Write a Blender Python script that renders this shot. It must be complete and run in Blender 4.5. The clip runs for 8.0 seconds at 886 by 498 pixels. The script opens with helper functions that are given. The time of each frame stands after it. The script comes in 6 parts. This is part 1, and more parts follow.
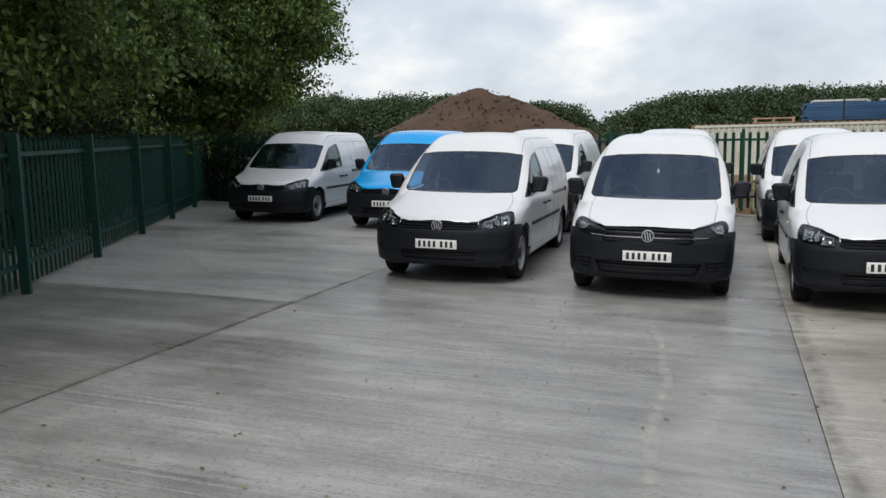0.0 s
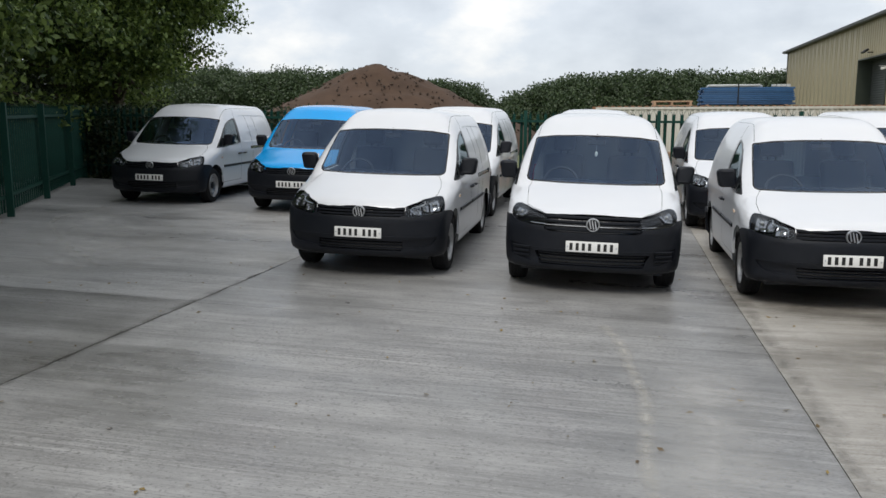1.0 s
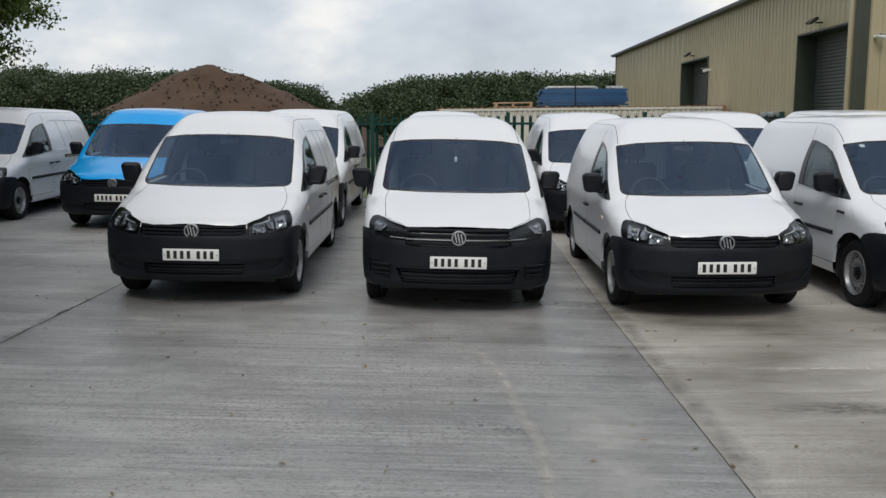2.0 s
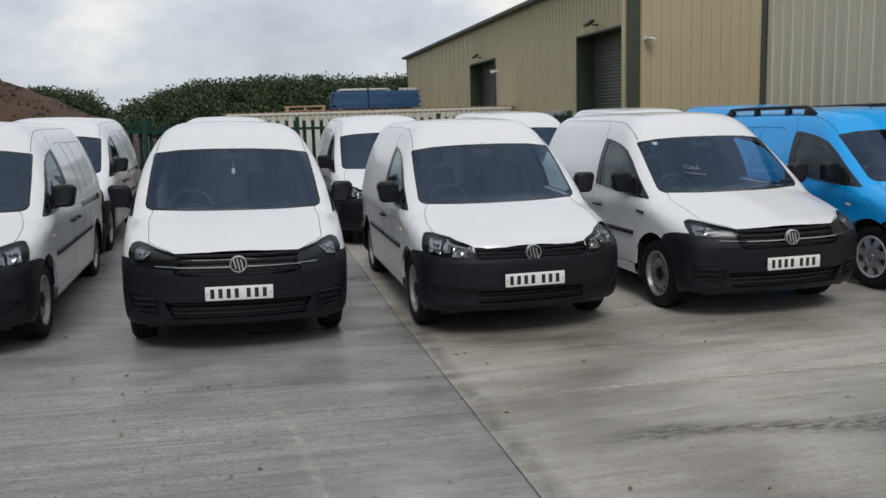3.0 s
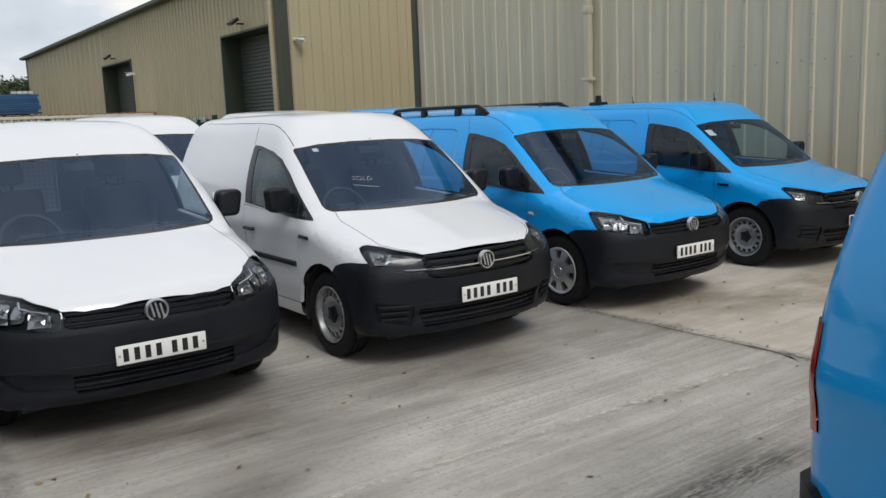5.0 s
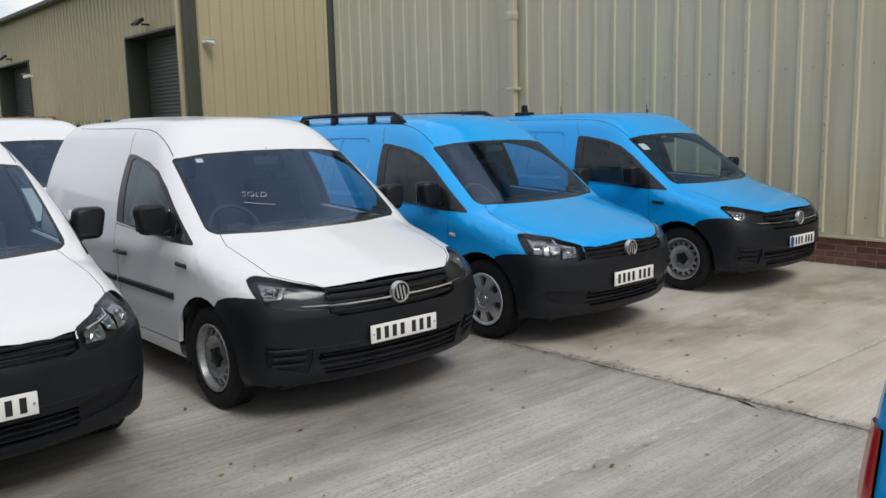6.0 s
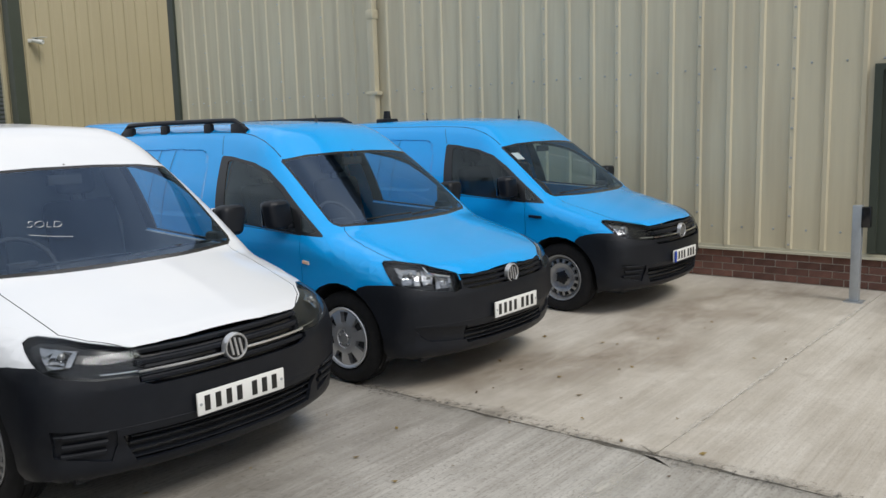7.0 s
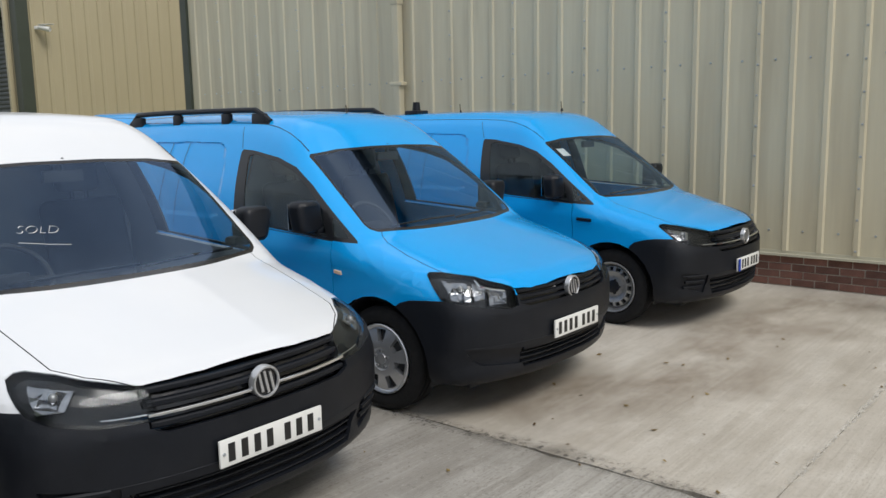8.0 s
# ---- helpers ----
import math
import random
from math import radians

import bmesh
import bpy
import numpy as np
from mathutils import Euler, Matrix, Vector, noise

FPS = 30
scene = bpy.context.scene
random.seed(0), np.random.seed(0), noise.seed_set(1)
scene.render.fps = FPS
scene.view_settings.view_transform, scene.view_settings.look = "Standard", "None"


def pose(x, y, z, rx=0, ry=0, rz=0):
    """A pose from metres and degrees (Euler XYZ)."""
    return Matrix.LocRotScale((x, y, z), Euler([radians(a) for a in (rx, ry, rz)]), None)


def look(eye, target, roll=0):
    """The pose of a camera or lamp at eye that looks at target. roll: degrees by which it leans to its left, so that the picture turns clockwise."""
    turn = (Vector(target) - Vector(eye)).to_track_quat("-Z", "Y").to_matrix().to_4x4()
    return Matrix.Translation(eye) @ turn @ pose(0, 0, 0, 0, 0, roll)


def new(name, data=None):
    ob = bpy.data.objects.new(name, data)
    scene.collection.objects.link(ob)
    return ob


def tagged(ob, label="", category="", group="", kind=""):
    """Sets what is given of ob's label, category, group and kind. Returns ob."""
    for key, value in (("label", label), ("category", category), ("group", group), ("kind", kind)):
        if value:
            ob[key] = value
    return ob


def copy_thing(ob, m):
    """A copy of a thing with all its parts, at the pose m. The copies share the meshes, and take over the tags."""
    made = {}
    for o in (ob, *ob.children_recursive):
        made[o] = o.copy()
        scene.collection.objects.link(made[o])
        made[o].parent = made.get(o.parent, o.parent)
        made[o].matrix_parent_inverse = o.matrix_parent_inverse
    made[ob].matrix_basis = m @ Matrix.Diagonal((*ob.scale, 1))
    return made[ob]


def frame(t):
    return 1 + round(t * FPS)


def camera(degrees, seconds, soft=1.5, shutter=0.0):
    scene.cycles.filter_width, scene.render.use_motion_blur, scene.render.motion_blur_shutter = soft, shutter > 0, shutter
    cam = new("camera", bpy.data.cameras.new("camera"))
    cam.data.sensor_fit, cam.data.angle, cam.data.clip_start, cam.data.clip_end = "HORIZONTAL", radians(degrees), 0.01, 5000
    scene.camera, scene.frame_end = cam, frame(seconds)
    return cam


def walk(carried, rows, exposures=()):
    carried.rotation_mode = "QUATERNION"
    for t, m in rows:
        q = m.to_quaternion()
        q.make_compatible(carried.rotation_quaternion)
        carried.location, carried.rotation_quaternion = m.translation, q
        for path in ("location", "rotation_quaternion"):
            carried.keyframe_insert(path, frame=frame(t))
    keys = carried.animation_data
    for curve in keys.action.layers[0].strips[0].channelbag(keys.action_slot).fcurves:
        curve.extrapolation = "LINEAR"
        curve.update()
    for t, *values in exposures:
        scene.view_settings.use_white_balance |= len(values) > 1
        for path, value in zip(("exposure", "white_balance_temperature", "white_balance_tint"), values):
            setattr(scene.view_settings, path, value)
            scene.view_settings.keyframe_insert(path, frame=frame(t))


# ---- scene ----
cam = camera(56.4, 8.0)
PATH = [
    (0, (1.535, -0.934, 1.756), (0.88, 0.939, 1.505), -1.2),
    (0.5, (1.168, -0.576, 1.783), (0.574, 1.313, 1.505), -1.0),
    (1, (0.912, -0.116, 1.751), (0.509, 1.819, 1.445), -0.1),
    (1.2, (0.84, 0.068, 1.768), (0.528, 2.018, 1.453), 0.1),
    (2.3, (0.676, 1.033, 1.763), (0.735, 3.01, 1.462), -0.9),
    (2.5, (0.721, 1.227, 1.775), (0.849, 3.199, 1.468), -1.0),
    (2.9, (0.828, 1.516, 1.768), (1.193, 3.459, 1.466), -1.5),
    (3, (0.857, 1.597, 1.773), (1.296, 3.524, 1.468), -1.8),
    (3.4, (0.965, 1.918, 1.78), (1.717, 3.743, 1.459), -2.2),
    (3.5, (1.002, 2.028, 1.769), (1.818, 3.826, 1.451), -2.4),
    (4, (1.209, 2.443, 1.738), (2.209, 4.142, 1.401), -2.2),
    (4.2, (1.294, 2.576, 1.74), (2.309, 4.265, 1.399), -2.1),
    (5.3, (1.861, 3.47, 1.703), (3.063, 5.039, 1.401), -2.2),
    (5.5, (1.996, 3.583, 1.713), (3.208, 5.146, 1.417), -2.0),
    (6, (2.285, 3.91, 1.685), (3.596, 5.391, 1.39), -1.4),
    (6.2, (2.422, 4.046, 1.685), (3.809, 5.457, 1.394), -1.0),
    (6.5, (2.653, 4.251, 1.689), (4.138, 5.561, 1.409), -1.1),
    (7, (2.987, 4.547, 1.701), (4.521, 5.797, 1.412), -1.6),
    (7.5, (3.205, 4.905, 1.689), (4.756, 6.13, 1.386), -1.8),
    (8, (3.364, 5.197, 1.693), (4.886, 6.459, 1.391), -1.1),
]
EXPOSURES = [(0, 0.42), (1, 0.46), (2.5, 0.15), (3.5, 0.17), (5.5, 0.38), (6.5, 0.44), (7.5, 0.56), (8, 0.52)]
walk(cam, [(t, look(eye, target, roll)) for t, eye, target, roll in PATH], EXPOSURES)

# ------------------------------------------------------------ world and light
SUN_EL, SUN_AZ = radians(52), radians(188)
world = bpy.data.worlds.new("overcast_sky")
scene.world = world
world.use_nodes = True


def nodes_of(tree):
    tree.nodes.clear()
    return tree.nodes, tree.links


def build_world():
    n, l = nodes_of(world.node_tree)
    out = n.new("ShaderNodeOutputWorld")
    sky = n.new("ShaderNodeTexSky")
    sky.sky_type, sky.sun_disc = "NISHITA", False
    sky.sun_elevation, sky.sun_rotation = SUN_EL, SUN_AZ
    sky.air_density, sky.dust_density = 1.0, 2.0
    tc = n.new("ShaderNodeTexCoord")
    mp = n.new("ShaderNodeMapping")
    mp.inputs["Scale"].default_value = (1.0, 1.0, 1.9)
    big = n.new("ShaderNodeTexNoise")
    big.inputs["Scale"].default_value, big.inputs["Detail"].default_value = 4.2, 9
    big.inputs["Roughness"].default_value = 0.55
    ramp = n.new("ShaderNodeValToRGB")
    e = ramp.color_ramp.elements
    e[0].position, e[0].color = 0.32, (0.52, 0.565, 0.63, 1)
    e[1].position, e[1].color = 0.70, (1.12, 1.07, 1.00, 1)
    mid = e.new(0.50)
    mid.color = (0.68, 0.725, 0.785, 1)
    skybg, cloud = n.new("ShaderNodeBackground"), n.new("ShaderNodeBackground")
    skybg.inputs["Strength"].default_value = 0.10
    cloud.inputs["Strength"].default_value = CLOUD
    mix = n.new("ShaderNodeMixShader")
    mix.inputs[0].default_value = 0.88
    l.new(tc.outputs["Generated"], mp.inputs["Vector"])
    l.new(mp.outputs["Vector"], big.inputs["Vector"])
    l.new(big.outputs["Fac"], ramp.inputs["Fac"])
    l.new(ramp.outputs["Color"], cloud.inputs["Color"])
    l.new(sky.outputs["Color"], skybg.inputs["Color"])
    l.new(skybg.outputs[0], mix.inputs[1])
    l.new(cloud.outputs[0], mix.inputs[2])
    l.new(mix.outputs[0], out.inputs["Surface"])


CLOUD = 0.85
build_world()
sun = new("sun", bpy.data.lights.new("sun", "SUN"))
sun.data.energy, sun.data.angle, sun.data.color = 1.4, radians(25), (1.0, 0.96, 0.90)
sun.rotation_euler = (radians(90) - SUN_EL, 0, radians(180) - SUN_AZ)

# ------------------------------------------------------------ materials
def material(name, colour, rough=0.6, metal=0.0, vary=0.12, scale=6.0, fine=60.0, bump=0.0, bump_scale=80.0,
             coat=0.0, island=False, stretch=(1, 1, 1), dirt=None, dirt_amount=0.0, spec=0.5, rough_vary=0.0):
    """A principled surface with two scales of variation, optional dirt and relief."""
    m = bpy.data.materials.new(name)
    m.use_nodes = True
    n, l = nodes_of(m.node_tree)
    out, b = n.new("ShaderNodeOutputMaterial"), n.new("ShaderNodeBsdfPrincipled")
    l.new(b.outputs[0], out.inputs["Surface"])
    b.inputs["Metallic"].default_value = metal
    b.inputs["Roughness"].default_value = rough
    b.inputs["Coat Weight"].default_value = coat
    b.inputs["Coat Roughness"].default_value = 0.06
    b.inputs["Specular IOR Level"].default_value = spec
    tc, mp = n.new("ShaderNodeTexCoord"), n.new("ShaderNodeMapping")
    mp.inputs["Scale"].default_value = stretch
    l.new(tc.outputs["Object"], mp.inputs["Vector"])

    def noise_tex(sc, detail=4):
        t = n.new("ShaderNodeTexNoise")
        t.inputs["Scale"].default_value, t.inputs["Detail"].default_value = sc, detail
        l.new(mp.outputs["Vector"], t.inputs["Vector"])
        return t.outputs["Fac"]

    def mathn(op, a, b2):
        q = n.new("ShaderNodeMath")
        q.operation = op
        for i, v in enumerate((a, b2)):
            if isinstance(v, (int, float)):
                q.inputs[i].default_value = v
            else:
                l.new(v, q.inputs[i])
        return q.outputs[0]

    big, small = noise_tex(scale), noise_tex(fine)
    both = mathn("ADD", mathn("MULTIPLY", big, 1.3), mathn("MULTIPLY", small, 0.7))
    if island:
        g = n.new("ShaderNodeNewGeometry")
        o = n.new("ShaderNodeObjectInfo")
        both = mathn("ADD", both, mathn("MULTIPLY", mathn("SUBTRACT", mathn("ADD", g.outputs["Random Per Island"], o.outputs["Random"]), 1.0), 0.9))
    gain = mathn("ADD", mathn("MULTIPLY", mathn("SUBTRACT", both, 1.0), 2.0 * vary), 1.0)
    hsv = n.new("ShaderNodeHueSaturation")
    hsv.inputs["Color"].default_value = (*colour, 1)
    l.new(gain, hsv.inputs["Value"])
    col = hsv.outputs[0]
    if dirt:
        mx = n.new("ShaderNodeMix")
        mx.data_type = "RGBA"
        mx.inputs["B"].default_value = (*dirt, 1)
        r = n.new("ShaderNodeMapRange")
        r.inputs["From Min"].default_value, r.inputs["From Max"].default_value = 0.48, 0.75
        r.inputs["To Max"].default_value = dirt_amount
        l.new(noise_tex(scale * 2.3, 6), r.inputs["Value"])
        l.new(r.outputs[0], mx.inputs["Factor"])
        l.new(col, mx.inputs["A"])
        col = mx.outputs["Result"]
    l.new(col, b.inputs["Base Color"])
    if rough_vary:
        l.new(mathn("ADD", mathn("MULTIPLY", mathn("SUBTRACT", big, 0.5), 2 * rough_vary), rough), b.inputs["Roughness"])
    if bump:
        bm_ = n.new("ShaderNodeBump")
        bm_.inputs["Strength"].default_value, bm_.inputs["Distance"].default_value = bump, 0.004
        l.new(noise_tex(bump_scale, 3), bm_.inputs["Height"])
        l.new(bm_.outputs[0], b.inputs["Normal"])
    return m


def glass_material(name, tint, ior=1.5, sheen=(0.95, 0.97, 1.0)):
    m = bpy.data.materials.new(name)
    m.use_nodes = True
    n, l = nodes_of(m.node_tree)
    out, mix = n.new("ShaderNodeOutputMaterial"), n.new("ShaderNodeMixShader")
    tr, gl, fr = n.new("ShaderNodeBsdfTransparent"), n.new("ShaderNodeBsdfGlossy"), n.new("ShaderNodeLayerWeight")
    tr.inputs[0].default_value = (*tint, 1)
    gl.inputs["Color"].default_value = (*sheen, 1)
    gl.inputs["Roughness"].default_value = 0.02
    fr.inputs["Blend"].default_value = 0.5
    pw, sc = n.new("ShaderNodeMath"), n.new("ShaderNodeMath")
    pw.operation, sc.operation = "POWER", "MULTIPLY_ADD"
    pw.inputs[1].default_value = 3.3
    sc.inputs[1].default_value, sc.inputs[2].default_value = 0.72, ((ior - 1) / (ior + 1)) ** 2
    l.new(fr.outputs["Facing"], pw.inputs[0])
    l.new(pw.outputs[0], sc.inputs[0])
    l.new(sc.outputs[0], mix.inputs[0])
    l.new(tr.outputs[0], mix.inputs[1])
    l.new(gl.outputs[0], mix.inputs[2])
    l.new(mix.outputs[0], out.inputs["Surface"])
    return m


def leaf_material(name, low, high):
    m = bpy.data.materials.new(name)
    m.use_nodes = True
    n, l = nodes_of(m.node_tree)
    out, b = n.new("ShaderNodeOutputMaterial"), n.new("ShaderNodeBsdfPrincipled")
    tl, mix = n.new("ShaderNodeBsdfTranslucent"), n.new("ShaderNodeMixShader")
    g, ramp = n.new("ShaderNodeNewGeometry"), n.new("ShaderNodeValToRGB")
    ramp.color_ramp.elements[0].color, ramp.color_ramp.elements[1].color = (*low, 1), (*high, 1)
    l.new(g.outputs["Random Per Island"], ramp.inputs["Fac"])
    l.new(ramp.outputs["Color"], b.inputs["Base Color"])
    l.new(ramp.outputs["Color"], tl.inputs["Color"])
    b.inputs["Roughness"].default_value = 0.5
    mix.inputs[0].default_value = 0.3
    l.new(b.outputs[0], mix.inputs[1])
    l.new(tl.outputs[0], mix.inputs[2])
    l.new(mix.outputs[0], out.inputs["Surface"])
    return m


def concrete_material(name, CONC_DARK, CONC_LIGHT, CONC_PALE, CONC_DAMP, wet, grain=1.0):
    """Brushed yard concrete: broom lines across the slab, damp stains, tyre dust."""
    m = bpy.data.materials.new(name)
    m.use_nodes = True
    n, l = nodes_of(m.node_tree)
    out, b = n.new("ShaderNodeOutputMaterial"), n.new("ShaderNodeBsdfPrincipled")
    l.new(b.outputs[0], out.inputs["Surface"])
    g = n.new("ShaderNodeNewGeometry")

    def tex(scale, stretch, detail=5, rough=0.55, off=0.0):
        mp, t = n.new("ShaderNodeMapping"), n.new("ShaderNodeTexNoise")
        mp.inputs["Scale"].default_value = stretch
        mp.inputs["Location"].default_value = (off, off * 1.7, 0)
        mp.inputs["Rotation"].default_value = (0, 0, radians(-3.5))
        t.inputs["Scale"].default_value, t.inputs["Detail"].default_value, t.inputs["Roughness"].default_value = scale, detail, rough
        l.new(g.outputs["Position"], mp.inputs["Vector"])
        l.new(mp.outputs["Vector"], t.inputs["Vector"])
        return t.outputs["Fac"]

    def ramp(fac, a, b2, lo=0.0, hi=1.0):
        r = n.new("ShaderNodeMapRange")
        for k, v in (("From Min", a), ("From Max", b2), ("To Min", lo), ("To Max", hi)):
            r.inputs[k].default_value = v
        l.new(fac, r.inputs["Value"])
        return r.outputs[0]

    def blend(fac, a, c):
        mx = n.new("ShaderNodeMix")
        mx.data_type = "RGBA"
        l.new(fac, mx.inputs["Factor"])
        for k, v in (("A", a), ("B", c)):
            if isinstance(v, tuple):
                mx.inputs[k].default_value = (*v, 1)
            else:
                l.new(v, mx.inputs[k])
        return mx.outputs["Result"]

    stain, streak = tex(0.45, (0.7, 1, 1), 6, 0.6), tex(1.0, (0.35, 3.0, 1), 7, 0.66)
    broom, speck = tex(1.0, (0.9, 95, 1), 3), tex(30, (1, 1, 1), 3)
    patch = tex(0.8, (0.45, 1.3, 1), 7, 0.62, 7.3)
    mottle, pores = tex(3.2, (0.8, 1.2, 1), 6, 0.68, 4.4), tex(62, (0.6, 1.2, 1), 2, 0.5, 1.3)
    gate = tex(0.6, (0.5, 1.4, 1), 5, 0.6, 11.7)
    lines = tex(1.0, (0.45, 24, 1), 6, 0.74, 2.1)

    def times(p, q):
        mm = n.new("ShaderNodeMath")
        mm.operation = "MULTIPLY"
        l.new(p, mm.inputs[0])
        l.new(q, mm.inputs[1])
        return mm.outputs[0]
    where = ramp(gate, 0.40, 0.62, 0.25, 1.0)
    c = blend(ramp(stain, 0.36, 0.66), CONC_DARK, CONC_LIGHT)
    c = blend(ramp(streak, 0.48, 0.68, 0, 0.50), c, CONC_PALE)
    c = blend(ramp(streak, 0.46, 0.30, 0, 0.40), c, CONC_DAMP)
    c = blend(times(where, ramp(lines, 0.52, 0.66, 0, 0.62 * grain)), c, CONC_PALE)
    c = blend(times(where, ramp(lines, 0.48, 0.34, 0, 0.75 * grain)), c, CONC_DAMP)
    c = blend(ramp(mottle, 0.52, 0.72, 0, 0.40), c, CONC_PALE)
    c = blend(ramp(mottle, 0.46, 0.28, 0, 0.40), c, CONC_DAMP)
    c = blend(ramp(patch, 0.52, 0.70, 0, 0.45), c, CONC_DAMP)
    c = blend(times(where, ramp(broom, 0.46, 0.70, 0, 0.60 * grain)), c, CONC_DAMP)
    c = blend(ramp(speck, 0.60, 0.68, 0, 0.60 * grain), c, CONC_DAMP)
    c = blend(times(where, ramp(pores, 0.58, 0.64, 0, 0.75 * grain)), c, CONC_DAMP)
    c = blend(ramp(pores, 0.36, 0.28, 0, 0.4 * grain), c, CONC_PALE)
    l.new(c, b.inputs["Base Color"])
    damp = n.new("ShaderNodeMath")
    damp.operation = "SUBTRACT"
    l.new(ramp(stain, 0.30, 0.62, 0.72 - wet, 0.80 - 0.3 * wet), damp.inputs[0])
    l.new(ramp(patch, 0.50, 0.72, 0, 0.16), damp.inputs[1])
    l.new(damp.outputs[0], b.inputs["Roughness"])
    bp = n.new("ShaderNodeBump")
    bp.inputs["Strength"].default_value, bp.inputs["Distance"].default_value = 0.6, 0.004
    l.new(broom, bp.inputs["Height"])
    l.new(bp.outputs[0], b.inputs["Normal"])
    return m


def mark_material(name, colour, rough, strength, scale, lo=0.38, hi=0.62, stretch=(1, 1, 1)):
    """A patchy film on the ground, thinning out across its width."""
    m = bpy.data.materials.new(name)
    m.use_nodes = True
    n, l = nodes_of(m.node_tree)
    out, b, tr, mix = n.new("ShaderNodeOutputMaterial"), n.new("ShaderNodeBsdfPrincipled"), n.new("ShaderNodeBsdfTransparent"), n.new("ShaderNodeMixShader")
    b.inputs["Base Color"].default_value = (*colour, 1)
    b.inputs["Roughness"].default_value = rough
    g, t, uv, sep = n.new("ShaderNodeNewGeometry"), n.new("ShaderNodeTexNoise"), n.new("ShaderNodeUVMap"), n.new("ShaderNodeSeparateXYZ")
    t.inputs["Scale"].default_value, t.inputs["Detail"].default_value, t.inputs["Roughness"].default_value = scale, 6, 0.65
    mp = n.new("ShaderNodeMapping")
    mp.inputs["Scale"].default_value = stretch
    l.new(g.outputs["Position"], mp.inputs["Vector"])
    l.new(mp.outputs["Vector"], t.inputs["Vector"])
    l.new(uv.outputs[0], sep.inputs[0])

    def calc(op, a, c):
        q = n.new("ShaderNodeMath")
        q.operation, q.use_clamp = op, op == "MULTIPLY"
        for i, w in enumerate((a, c)):
            if isinstance(w, (int, float)):
                q.inputs[i].default_value = w
            else:
                l.new(w, q.inputs[i])
        return q.outputs[0]
    r = n.new("ShaderNodeMapRange")
    r.inputs["From Min"].default_value, r.inputs["From Max"].default_value, r.inputs["To Max"].default_value = lo, hi, strength
    l.new(t.outputs["Fac"], r.inputs["Value"])
    across = calc("SUBTRACT", 1.0, calc("MULTIPLY", calc("ABSOLUTE", calc("SUBTRACT", sep.outputs[1], 0.5), 0.0), 2.0))
    l.new(calc("MULTIPLY", calc("MULTIPLY", across, sep.outputs[0]), r.outputs[0]), mix.inputs[0])
    l.new(tr.outputs[0], mix.inputs[1])
    l.new(b.outputs[0], mix.inputs[2])
    l.new(mix.outputs[0], out.inputs["Surface"])
    return m


